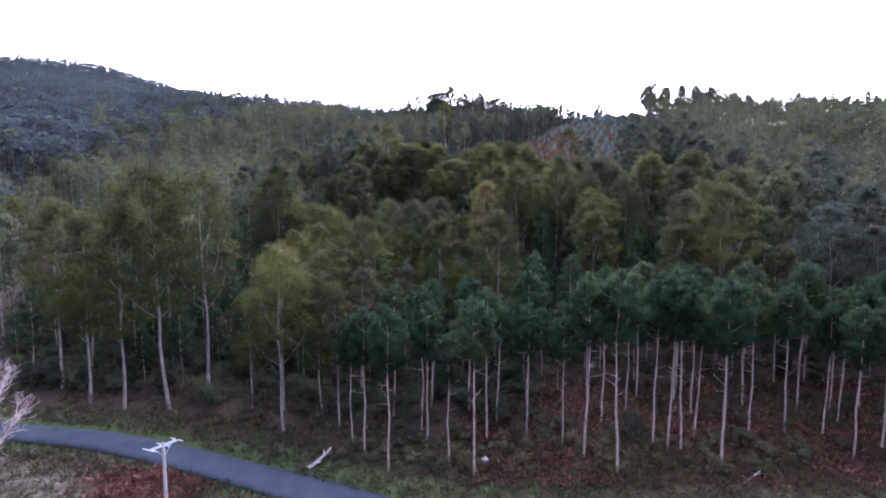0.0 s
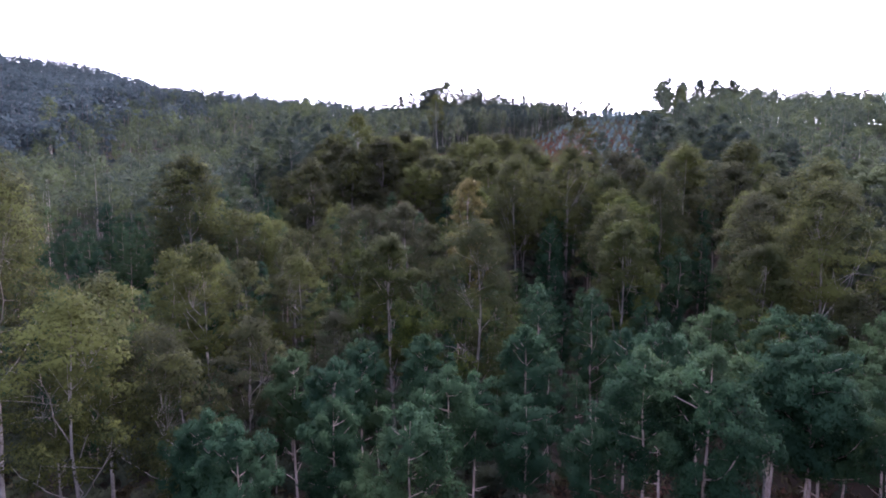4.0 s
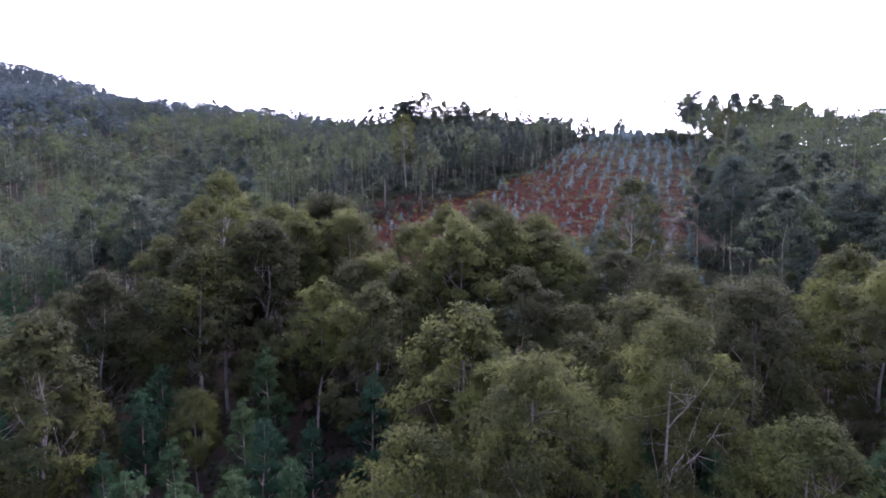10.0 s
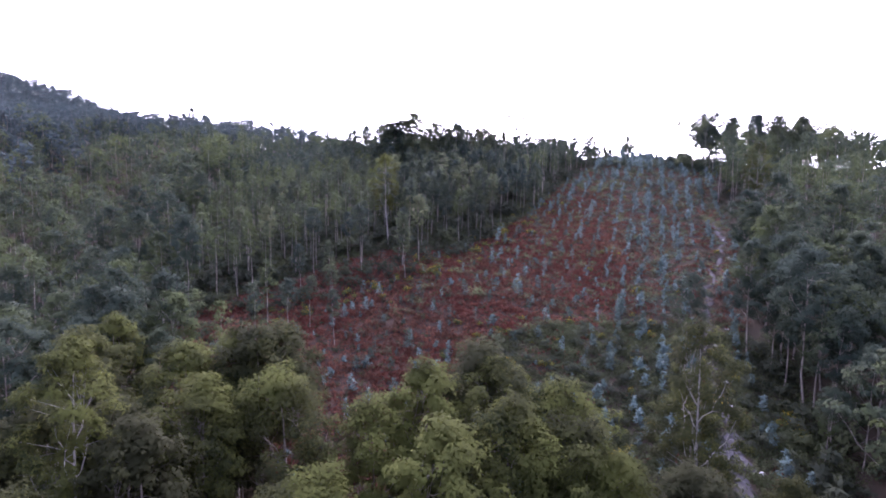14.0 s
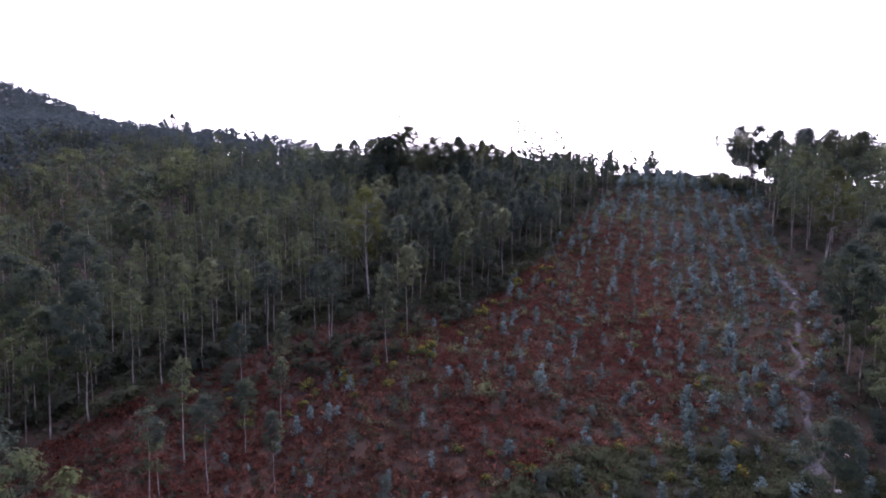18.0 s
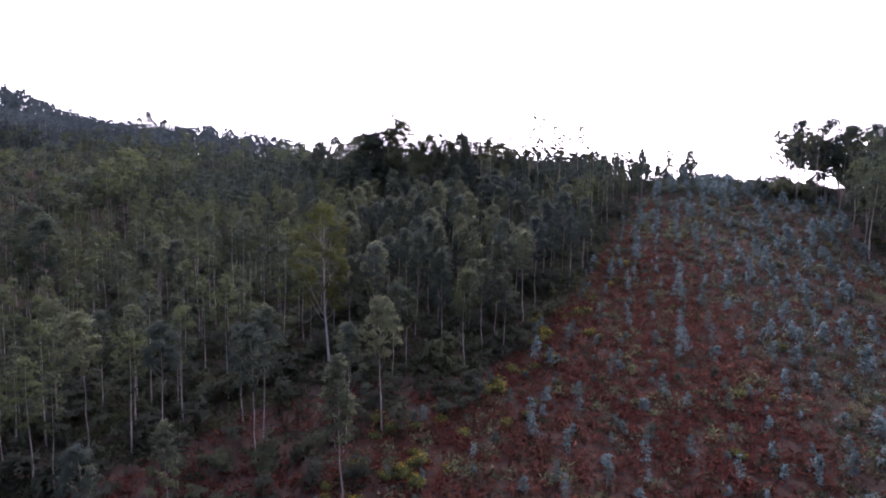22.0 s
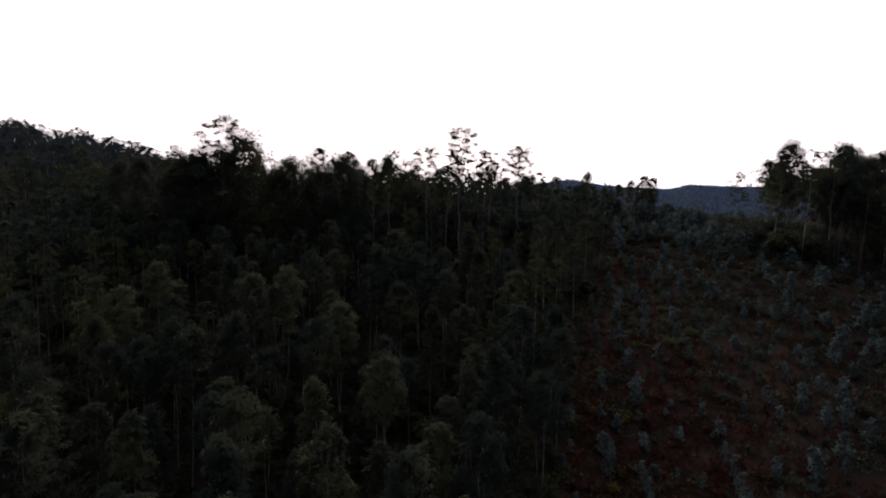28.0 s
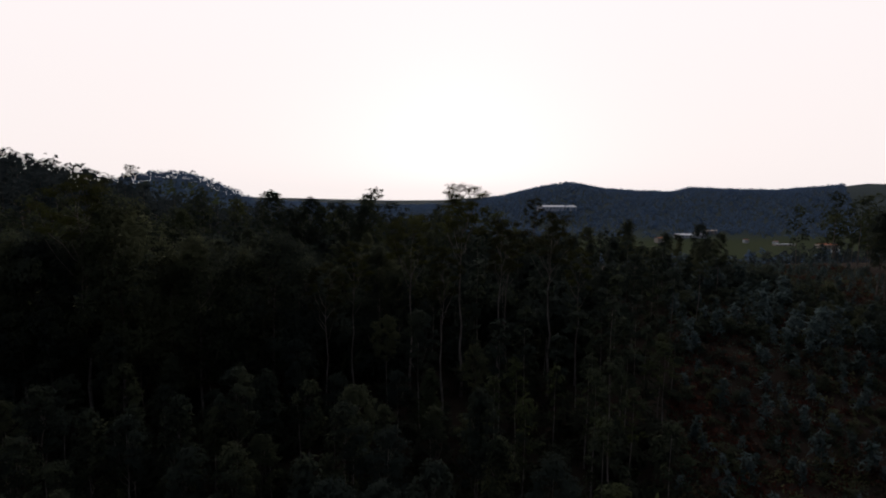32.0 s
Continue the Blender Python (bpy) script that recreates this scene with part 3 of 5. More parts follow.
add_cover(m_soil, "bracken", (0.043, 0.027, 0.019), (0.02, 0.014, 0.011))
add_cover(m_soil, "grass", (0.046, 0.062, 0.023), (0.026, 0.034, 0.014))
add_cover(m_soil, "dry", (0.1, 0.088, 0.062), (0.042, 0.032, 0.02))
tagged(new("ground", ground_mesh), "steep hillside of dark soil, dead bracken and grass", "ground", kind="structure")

# ---- road ----
def strip(line, width, lift, step=1.5):
    p = []
    for (ax, ay), (bx, by) in zip(line, line[1:]):
        n = max(1, int(math.hypot(bx - ax, by - ay) / step))
        p += [(ax + (bx - ax) * i / n, ay + (by - ay) * i / n) for i in range(n)]
    p = np.array(p + [line[-1]])
    for _ in range(12):
        p[1:-1] = (p[:-2] + 2 * p[1:-1] + p[2:]) / 4
    d = unit(np.gradient(p, axis=0))
    side = np.stack([d[:, 1], -d[:, 0]], 1)
    rows = []
    for s, dz in ((-0.5, -0.25), (-0.5, 0), (-0.25, 0.03), (0.25, 0.03), (0.5, 0), (0.5, -0.25)):
        q = p + side * s * width
        rows.append(np.column_stack([q, ground(p[:, 0], p[:, 1]) + lift + dz]))
    v = np.stack(rows, 1).reshape(-1, 3)
    i, j = np.meshgrid(np.arange(len(p) - 1), np.arange(5), indexing="ij")
    q = np.stack([i * 6 + j, (i + 1) * 6 + j, (i + 1) * 6 + j + 1, i * 6 + j + 1], -1).reshape(-1, 4)
    return v, q


tagged(new("road", mesh_of("road", *strip(ROAD, 4.2, 0.14), m_asphalt, True)), "narrow blue-grey asphalt lane along the wood", "road", kind="structure")

# ---- trees: the shapes ----
GUM_SIZES = [(22, 0.46, 4.3, 44), (20, 0.4, 3.8, 40), (23, 0.48, 4.7, 48), (19, 0.42, 4.2, 42), (21, 0.38, 3.6, 40), (24, 0.52, 4.3, 44)]
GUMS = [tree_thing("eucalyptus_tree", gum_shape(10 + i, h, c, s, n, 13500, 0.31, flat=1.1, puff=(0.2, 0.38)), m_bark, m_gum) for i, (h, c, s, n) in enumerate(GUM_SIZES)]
NEAR_GUMS = [tree_thing("eucalyptus_tree", gum_shape(60 + i, h, c, s, n, 22000, 0.215, 9, girth=0.0085), bark, leafage) for i, (h, c, s, n, bark, leafage) in enumerate(
    [(22, 0.44, 4.4, 50, m_bark, m_gum), (20, 0.36, 4.4, 54, m_bark, m_lime), (21, 0.45, 4.3, 48, m_bark, m_gum), (19, 0.38, 3.4, 42, m_bark, m_lime), (23, 0.44, 4.3, 50, m_bark, m_gum)])]
# Farther gums wear the paler wood_leaves, haze painted into their crowns.
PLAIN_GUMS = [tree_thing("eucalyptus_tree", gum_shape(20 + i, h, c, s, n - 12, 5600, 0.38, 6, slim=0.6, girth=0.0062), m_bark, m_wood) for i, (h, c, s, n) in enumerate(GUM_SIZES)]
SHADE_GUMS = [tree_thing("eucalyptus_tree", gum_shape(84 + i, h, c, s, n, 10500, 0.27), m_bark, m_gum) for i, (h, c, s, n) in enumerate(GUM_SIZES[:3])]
# Crest crowns take the paler young-gum colour in place of sky glare.
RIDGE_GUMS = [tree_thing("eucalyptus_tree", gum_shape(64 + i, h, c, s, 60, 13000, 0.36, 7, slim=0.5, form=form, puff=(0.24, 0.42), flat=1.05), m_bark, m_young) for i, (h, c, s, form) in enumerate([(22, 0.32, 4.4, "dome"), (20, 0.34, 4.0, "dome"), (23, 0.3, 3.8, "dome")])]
SPARSE_GUMS = [tree_thing("eucalyptus_tree", gum_shape(30 + i, h, c, s, n, leaves, 0.25, 9, girth=0.008, form=form, puff=puff, flat=flat), bark, m_young if i == 1 else m_gum) for i, (h, c, s, n, leaves, form, puff, flat, bark) in enumerate(
    [(22, 0.42, 4.0, 44, 12000, "dome", (0.17, 0.3), 0.85, m_pale), (20, 0.46, 3.6, 42, 9000, "dome", (0.16, 0.28), 0.9, m_pale), (26, 0.56, 4.4, 24, 6000, "umbrella", (0.16, 0.27), 0.6, m_bark), (24, 0.5, 3.2, 20, 5000, "umbrella", (0.18, 0.3), 0.65, m_bark)])]
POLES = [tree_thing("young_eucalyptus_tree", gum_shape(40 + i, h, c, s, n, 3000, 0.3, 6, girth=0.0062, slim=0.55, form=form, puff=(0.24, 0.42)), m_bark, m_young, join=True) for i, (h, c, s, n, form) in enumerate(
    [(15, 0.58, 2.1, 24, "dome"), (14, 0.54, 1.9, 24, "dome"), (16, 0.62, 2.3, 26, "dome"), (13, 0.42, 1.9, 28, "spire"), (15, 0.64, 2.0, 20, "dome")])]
# Darker leaf colour of these poles paints in the left slope's valley shade.
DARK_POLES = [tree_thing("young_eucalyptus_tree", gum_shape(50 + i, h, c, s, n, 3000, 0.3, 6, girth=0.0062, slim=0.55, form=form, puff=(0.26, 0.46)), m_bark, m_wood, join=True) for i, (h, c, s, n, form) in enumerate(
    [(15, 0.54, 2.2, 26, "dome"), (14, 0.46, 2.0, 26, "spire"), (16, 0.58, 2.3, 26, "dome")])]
PINES = [tree_thing("pine_tree", pine_shape(70 + i, h, c, s, n, k, lf, d, 6, p), m_pinebark, m_pine) for i, (h, c, s, n, d, p, k, lf) in enumerate(
    [(18, 0.64, 2.6, 6, 7, 0.5, 17000, 0.2), (19, 0.68, 2.8, 6, 8, 0.45, 17000, 0.2), (17, 0.6, 2.4, 6, 6, 0.55, 16000, 0.2), (15, 0.32, 2.5, 8, 3, 0.7, 11000, 0.22), (14, 0.26, 2.2, 8, 2, 0.76, 11000, 0.22)])]

LABELS = {"bare": "old eucalyptus with pale spreading limbs and thin foliage", "gum": "tall eucalyptus with pale bark and an olive-green crown", "pole": "slender young eucalyptus with a thin pale trunk", "pine": "maritime pine with a bare trunk and blue-green needles",
          "spire": "young pointed pine with dark blue-green needles"}
for kind, models in (("gum", GUMS + NEAR_GUMS + SHADE_GUMS + RIDGE_GUMS + PLAIN_GUMS), ("bare", SPARSE_GUMS), ("pole", POLES + DARK_POLES), ("pine", PINES[:3]), ("spire", PINES[3:])):
    for o in models:
        tagged(o, LABELS[kind], "tree", {"gum": "tall eucalyptus trees", "bare": "tall eucalyptus trees", "pole": "young eucalyptus trees", "pine": "pines at the wood's edge", "spire": "young pines in the wood"}[kind])
MODELS = {"gum": GUMS, "near_gum": NEAR_GUMS, "ridge_gum": RIDGE_GUMS, "shade_gum": SHADE_GUMS, "plain_gum": PLAIN_GUMS, "sparse_gum": SPARSE_GUMS, "pole": POLES, "dark_pole": DARK_POLES, "pine": PINES[:3], "spire": PINES[3:]}
FULL = {"gum": [22, 20, 23, 19, 21, 24], "near_gum": [22, 20, 21, 19, 23], "ridge_gum": [22, 20, 23], "shade_gum": [22, 20, 23], "plain_gum": [22, 20, 23, 19, 21, 24], "sparse_gum": [22, 20, 26, 24], "pole": [15, 14, 16, 13, 15], "dark_pole": [15, 14, 16], "pine": [18, 19, 17], "spire": [15, 14]}
used = {}
pick = random.Random(3)
taken = []


def plant(kind, x, y, height, which=None, wide=1.0):
    models = MODELS[kind]
    i = pick.randrange(len(models)) if which is None else which
    s = height / FULL[kind][i]
    m = Matrix.Translation((x, y, float(ground(x, y)))) @ Matrix.Rotation(pick.uniform(0, 6.28), 4, "Z") @ Matrix.Diagonal((s * wide, s * wide, s, 1))
    if (kind, i) in used:
        ob = copy_thing(models[i], Matrix())
    else:
        ob = models[i]
        used[kind, i] = 1
    ob.matrix_basis = m
    taken.append((x, y))
    return ob


# trees that stand out, one by one: (x, y, height)
EDGE_PINES = [(16.9, 50.7, 20), (3, 50.2, 17.5), (27.2, 51.1, 19.1), (-1.7, 55.6, 15.5), (23.2, 54.5, 19.2), (22.1, 55.5, 18), (14.3, 53.4, 19), (-5.3, 51, 16.2), (-8.1, 54.4, 15.2), (-9.6, 56.2, 13.8), (24.6, 54.4, 18.3), (33.5, 57.9, 16.9), (37.5, 58, 16.9), (41.7, 58, 14.7), (45.7, 62.9, 15), (45.5, 54.6, 16.5), (12.6, 55.6, 14), (0.6, 52.4, 13.3), (31, 58.5, 17), (50, 60, 18), (29, 62, 18), (9, 57, 15), (6, 60, 15), (42, 63, 18), (18, 60, 18), (36, 64, 18), (55, 64, 18), (24, 66, 17)]
for x, y, h in EDGE_PINES:
    plant("pine", x, y, h)
GUMS_SLOPE = [(7.2, 72.4, 21.5), (-4.7, 87.5, 15.5), (-5.5, 91.4, 19.4), (24, 91, 20.2), (27.2, 101.9, 19.6), (12.3, 119.5, 21.4), (15.3, 109.9, 23.5), (22.9, 111.9, 24), (28, 107.3, 20.6), (-18, 118, 21), (38.7, 128.3, 18.8), (-6.9, 145.7, 21), (51.4, 115.3, 23.6), (39.3, 77, 25), (11.4, 139.4, 21.3), (-20.9, 76.6, 18.6), (-32.5, 63.1, 29), (-29, 65.8, 28), (-48.8, 68.4, 24), (-42.9, 64.6, 23), (-37.9, 63.1, 24), (-17.6, 58.3, 20.5), (-32.9, 109.8, 22), (-63.7, 90.3, 20), (-52.1, 82.1, 20), (8.4, 108.7, 20), (50, 93.4, 24), (79.1, 115.5, 23)]
GUMS_SLOPE += [(43.6, 93.8, 22), (33.1, 74.6, 20), (58.3, 81.8, 21), (61.2, 100, 22), (57.2, 71.6, 20), (-13.5, 91.2, 17), (-20.5, 83.3, 17), (71.2, 91.6, 22), (-71, 92, 20), (-42.8, 120.1, 21), (-16.5, 74.2, 20), (-14.9, 79.7, 17), (-9.8, 80.6, 17), (47.9, 109.6, 21), (57.6, 116.9, 21), (36.3, 82.1, 20), (-7.7, 155.6, 20), (17.7, 131.7, 19), (48.6, 132.8, 20), (-22, 132.1, 19), (17.2, 148.6, 20), (-1.2, 148.5, 20), (-10.9, 152.7, 20), (4.1, 127.5, 20), (27.9, 127.5, 17), (22.4, 130.9, 16), (31.6, 132.9, 19), (5.6, 135.9, 18)]
GUMS_SLOPE += [(1.2, 138.2, 18), (-2.1, 133.8, 18), (21.6, 143.3, 19), (45.7, 175.8, 16), (53.1, 150, 21), (-32.5, 159.9, 21), (-55.4, 190.8, 21), (-44.3, 166.3, 20), (-58.6, 263.6, 21), (-17.3, 142.3, 21), (-22.4, 144.2, 19), (63.2, 182.4, 20), (84.2, 186.9, 20), (-26.2, 137.3, 15), (-3.7, 157.6, 19), (-25.5, 159, 19), (-25.9, 168.2, 20), (-47.8, 228.1, 21), (20.8, 161.3, 12), (8.7, 153.6, 12), (85.6, 222.3, 20), (59.4, 185.2, 18), (96.9, 216.3, 19), (-47.1, 199.8, 19), (-79.5, 238.6, 19), (-59.8, 228.2, 20), (-52.6, 258.3, 19), (-49, 217.8, 20)]
GUMS_SLOPE += [(-65, 247, 20), (-0.3, 74, 20.5), (26.6, 95.5, 20), (-30.5, 100.8, 24), (16.3, 142.3, 21), (57.8, 170, 22), (-40, 79, 25), (-47, 88, 24), (-19, 63, 20), (-14, 62, 17), (0, 90, 20), (23, 84, 20), (38, 86, 22), (57, 105, 22), (54, 76, 22), (-48, 73, 20), (8, 99, 21), (-9, 140, 22), (34, 102, 21), (-5, 71, 15), (-64, 213, 21), (17, 117, 18), (25, 121, 21), (35, 124, 21), (47, 126, 21), (-14, 135, 21), (-22, 156, 21), (-37, 166, 21)]
GUMS_SLOPE += [(38, 158, 13), (-23, 163, 19), (89, 209, 21)]
GUMS_SLOPE += [(6.7, 145.7, 19), (10.0, 148.7, 20), (15.7, 151.9, 20), (21.6, 146.2, 20), (24.9, 142.1, 17), (29.5, 138.8, 18), (3.8, 139.8, 18), (-4.8, 155.1, 20), (-13.5, 145.3, 20)]
GUMS_RIDGE = [(-2.4, 308, 21.5), (4.5, 308, 24.6), (8.8, 309, 19.5), (12.3, 308, 21.2), (15.9, 309, 19.5), (19.6, 308, 21.4), (22, 312, 18.5), (-8, 312, 20), (0, 311, 22), (-5, 309, 21), (-14, 318, 19), (-20, 324, 17.5), (31, 313, 17), (113.6, 305, 22), (120, 305, 20), (129, 305, 21), (137, 305, 21.5), (146, 305, 20.6), (157, 305, 19.4), (142, 299, 22), (117, 321, 20), (124, 312, 19), (132, 312, 20), (-153, 490, 25), (-160, 492, 22), (-146, 494, 21)]
for x, y, h in GUMS_SLOPE + GUMS_RIDGE:
    if x < -7 and y < 100:
        plant("shade_gum", x, y, h)
    elif abs(x - 8) < 32 and 68 < y < 112:
        plant("near_gum", x, y, h, 1 if (x, y) == (7.2, 72.4) else 3 if (x, y) == (-4.7, 87.5) else pick.choice((0, 2, 4)) if x < -3 else None)
    else:
        plant("gum" if abs(x - 10) < 42 and y < 165 else "ridge_gum" if y > 290 else "plain_gum", x, y, h, wide=1.2 if 112 < y < 165 and h > 15 else 1.05)
for x, y, h in [(1.3, 228, 21), (93.6, 244.5, 22), (-13.6, 140.7, 27), (34, 147, 24), (40.5, 309.5, 24.8), (1.5, 308, 27.4), (34.5, 310, 21.5), (44.6, 308, 21), (50.7, 308, 21.8), (47, 313, 18.5), (28, 310, 19), (25, 306, 18.5), (37.6, 306, 19), (55, 310, 17), (60.4, 340.8, 17.5), (101, 306, 17.7), (105.5, 304, 17.6), (109.5, 302, 19.5), (-56.3, 490, 25)]:
    plant("sparse_gum", x, y, h, 1 if x > 100 else (2 if h > 21 or y > 400 else 3) if y > 300 else 0)
YOUNG = [(-12.8, 204.3, 11), (-16.1, 188.2, 9), (-3.9, 187.8, 9), (-23.2, 221.2, 15), (-3.5, 217.8, 14), (-13.3, 217.4, 14), (-32.9, 230.6, 14), (-24.8, 226.4, 13), (5.1, 216.6, 12), (-8.1, 207.7, 10), (-15.9, 275.6, 15), (-8.2, 266.6, 15), (12.5, 252.3, 15), (-23.8, 244.3, 15), (-29.2, 244.4, 15), (5.6, 237.8, 14), (36.1, 267.7, 13), (23.3, 256.4, 14), (-18.4, 258.3, 15), (-6.8, 221.5, 11), (12.7, 247.2, 15), (4.1, 221.1, 10), (-1.7, 273.4, 15), (27.1, 287.8, 15), (20, 267.4, 14), (-28.7, 248.8, 15), (0.1, 251.8, 15), (25.7, 279.6, 15)]
YOUNG += [(11, 273.6, 15), (31.6, 255, 15), (10.8, 255.8, 13), (-1, 282.5, 14), (29.9, 285.8, 14), (37.4, 288.6, 14), (19.7, 271.2, 13), (-11.5, 273.4, 15), (-2.8, 269.1, 14), (39.5, 274.3, 14), (41.4, 266.7, 13), (91.2, 332.8, 12), (18.1, 293.3, 15), (29.4, 280.4, 14), (6.9, 282.1, 14), (31.7, 267.5, 13), (9.2, 277.3, 13), (2.5, 277.3, 12), (40.4, 280.7, 14), (43.1, 269.7, 11), (26.2, 271.8, 14), (-3, 214, 14), (-6, 198, 9), (-9, 194, 9), (6, 209, 13), (8.5, 218, 14), (-11, 188, 11), (6, 233, 15)]
YOUNG += [(11, 239, 15), (67, 318, 13), (80, 322, 12)]
for x, y, h in YOUNG:
    plant("pole", x, y, h)
SPIRES = [(-14.5, 83, 12), (14, 81.2, 13), (19.5, 79.6, 13), (28.8, 75.8, 12), (21.5, 73.5, 12), (24, 85, 13), (-0.3, 95.2, 14), (39.6, 94.5, 15), (31.8, 90.7, 15), (19.6, 107.1, 14), (0.2, 115.1, 14), (-6, 112.5, 14), (-8.7, 81.1, 13), (23.8, 122.1, 14), (4.5, 123.1, 15), (-12.9, 109.6, 14), (20.9, 110.7, 15), (27.7, 106.6, 14), (39.3, 114.8, 14), (-5.6, 129.2, 14), (-27.9, 125.6, 13), (0.7, 111.3, 13), (-15.1, 129.6, 12), (-25, 135.3, 12), (-18, 103, 14), (-6, 104, 13), (-9, 113, 14), (-3, 119, 14)]
SPIRES += [(8, 117, 13), (-24, 110, 14), (24, 117, 13), (10, 104, 13), (13, 77, 15), (18, 76, 15), (19, 104, 15), (25, 70, 14)]
for x, y, h in SPIRES:
    plant("spire", x, y, h)


golden = tagged(tree_thing("golden_tree", gum_shape(95, 22.7, 0.36, 3.2, 28, 11000, 0.25), m_bark, m_gold), "broad yellow-leaved tree standing among dark pines", "tree")
golden.matrix_basis = pose(7.0, 93.7, float(ground(7.0, 93.7)))
taken.append((7.0, 93.7))

# thin young trees along the crest above the clearing
for k in range(40):
    x = 58 + k * 1.05 + pick.uniform(-0.7, 0.7)
    plant("pole", x, 343 + 0.12 * (x - 60) + pick.uniform(-9, 6), pick.uniform(6.5, 10.5) * (1.15 if x < 68 else 1), 3 if k % 3 else 1, wide=1.35)
for k in range(12):
    plant("pole", pick.uniform(112, 124), pick.uniform(298, 330), pick.uniform(11, 17), wide=1.3)
for x, y, h in [(81, 345, 13.5), (97, 346, 12), (72, 344, 12), (64, 343, 12)]:
    plant("pole", x, y, h, wide=1.2)


# ---- trees: the rest of the wood ----
def spots(rng, x0, x1, y0, y1, pitch):
    a, b = np.meshgrid(np.arange(x0, x1, pitch), np.arange(y0, y1, pitch))
    a, b = a.ravel() + rng.uniform(-0.45, 0.45, a.size) * pitch, b.ravel() + rng.uniform(-0.45, 0.45, a.size) * pitch
    return a, b


def zone(x, y):
    """What grows at (x, y)."""
    n = noise.noise((x * 0.035, y * 0.035, 2.0))
    if y > 160 and -60 < x and x < 0.6 * (y - 190) + 8 and y < 345 and (y > 206 or x > -18):
        return "pole"
    if x > 66 or y > 160:
        return "gum" if n > -0.35 else "pole"
    if y < 66:
        return "gum" if x < -10 else "pine"
    if y < 104 and -40 < x < 36:
        return "gum" if n > 0.42 else "spire"
    return "gum" if n > (-0.25 if y > 126 else 0.06 + 0.25 * (x < -6)) else "spire"


rng = np.random.default_rng(11)
count = {"gum": 0, "pole": 0, "pine": 0, "spire": 0}
LIMIT = {"gum": 190, "pole": 165, "pine": 26, "spire": 210}
rest, hill_edge, thin = [], [], random.Random(8)
lot = list(taken)
px, py = spots(rng, -170, 230, 50, 385, 4.1)
order = np.argsort(np.abs(px - 18) + np.maximum(0, py - 330) * 2)
open_land = inside(px, py, CLEARING) | ((py > 145) & (py < 170) & (px > 2) & (px < 54)) | (off_line(px, py, ROAD) < 8) | (off_line(px, py, TRACK) < 5) | (off_line(px, py, [(78, 221), (92, 242)]) < 5) | (py < 56 - 0.12 * px)
sparse = inside(px, py, BRACKEN)
grid = {}
for x, y in lot:
    grid.setdefault((int(x // 4), int(y // 4)), []).append((x, y))
for x, y in [(-1.2, 226), (3.6, 226), (1, 223.5), (-3, 224), (4, 229), (-1, 230)]:
    grid.setdefault((int(x // 4), int(y // 4)), []).append((x, y))


def room(x, y, need):
    a, b = int(x // 4), int(y // 4)
    return all(math.hypot(x - u, y - v) > need for i in (-1, 0, 1) for j in (-1, 0, 1) for u, v in grid.get((a + i, b + j), ()))


for i in order:
    x, y = float(px[i]), float(py[i])
    kind = zone(x, y)
    if open_land[i] or abs(x) > 0.84 * y + 75 or (sparse[i] and rng.random() < 0.9):
        continue
    if not room(x, y, 2.8 if kind == "pole" else 3.2):
        continue
    grid.setdefault((int(x // 4), int(y // 4)), []).append((x, y))
    height = {"gum": rng.uniform(13, 18.5), "pole": rng.uniform(10, 15), "pine": rng.uniform(15, 18), "spire": rng.uniform(8.5, 13.5)}[kind]
    if kind == "gum" and (x > 66 or x < -40 or y > 165):
        height += 2.5
    elif kind == "gum" and y > 108:
        height -= 4
    if kind == "pole" and y > 290:
        height *= 0.95
    if y > 335 and x < 105:
        height *= 0.8
    if y > 338 and 95 < x < 150:
        continue
    if y > 325 and 62 < x < 95:
        height = rng.uniform(7, 11)
        kind = "pole"
    if count[kind] < LIMIT[kind] and -60 < x < 110:
        count[kind] += 1
        close = kind == "gum" and -30 < x < 52 and 66 < y < 150
        plant("shade_gum" if kind == "gum" and x < -8 and y < 110 else "plain_gum" if kind == "gum" and not close else "dark_pole" if kind == "pole" and (x + rng.normal() * 8 < -8 or rng.random() < 0.15) else kind, x, y, height)
    elif x < -110 - 70 * rng.random():
        hill_edge.append((x, y, height))
    elif kind != "gum" or thin.random() < 0.62:
        rest.append((kind, x, y, height * (thin.uniform(0.72, 1.12) if kind == "gum" else 1)))


def woodland(name, label, trees, shapes, bark, leafage):
    """Many trees of one kind in one crown mesh and one trunk mesh. trees: (x, y, height)."""
    rg = np.random.default_rng(len(trees))
    tr, cr, nt_, nc = [], [], 0, 0
    tq, cq = [], []
    for x, y, h in trees:
        (tv, tf), branches, (cv, cf), full = shapes[rg.integers(len(shapes))]
        a, s = rg.uniform(0, 6.28), h / full
        rot = np.array([[math.cos(a), math.sin(a), 0], [-math.sin(a), math.cos(a), 0], [0, 0, 1]]) * s
        at = (x, y, float(ground(x, y)))
        tr.append(tv @ rot + at)
        tq.append(tf + nt_)
        nt_ += len(tv)
        cr.append(cv @ rot + at)
        cq.append(cf + nc)
        nc += len(cv)
    root = tagged(new(name), label, "woodland", kind="stuff")
    tagged(part("trunks", mesh_of("trunks", np.concatenate(tr), np.concatenate(tq), bark, True), root), kind="stuff")
    tagged(part("crowns", mesh_of("crowns", np.concatenate(cr), np.concatenate(cq), leafage), root), kind="stuff")
    return root


def plain(shape, full):
    return (*shape, full)


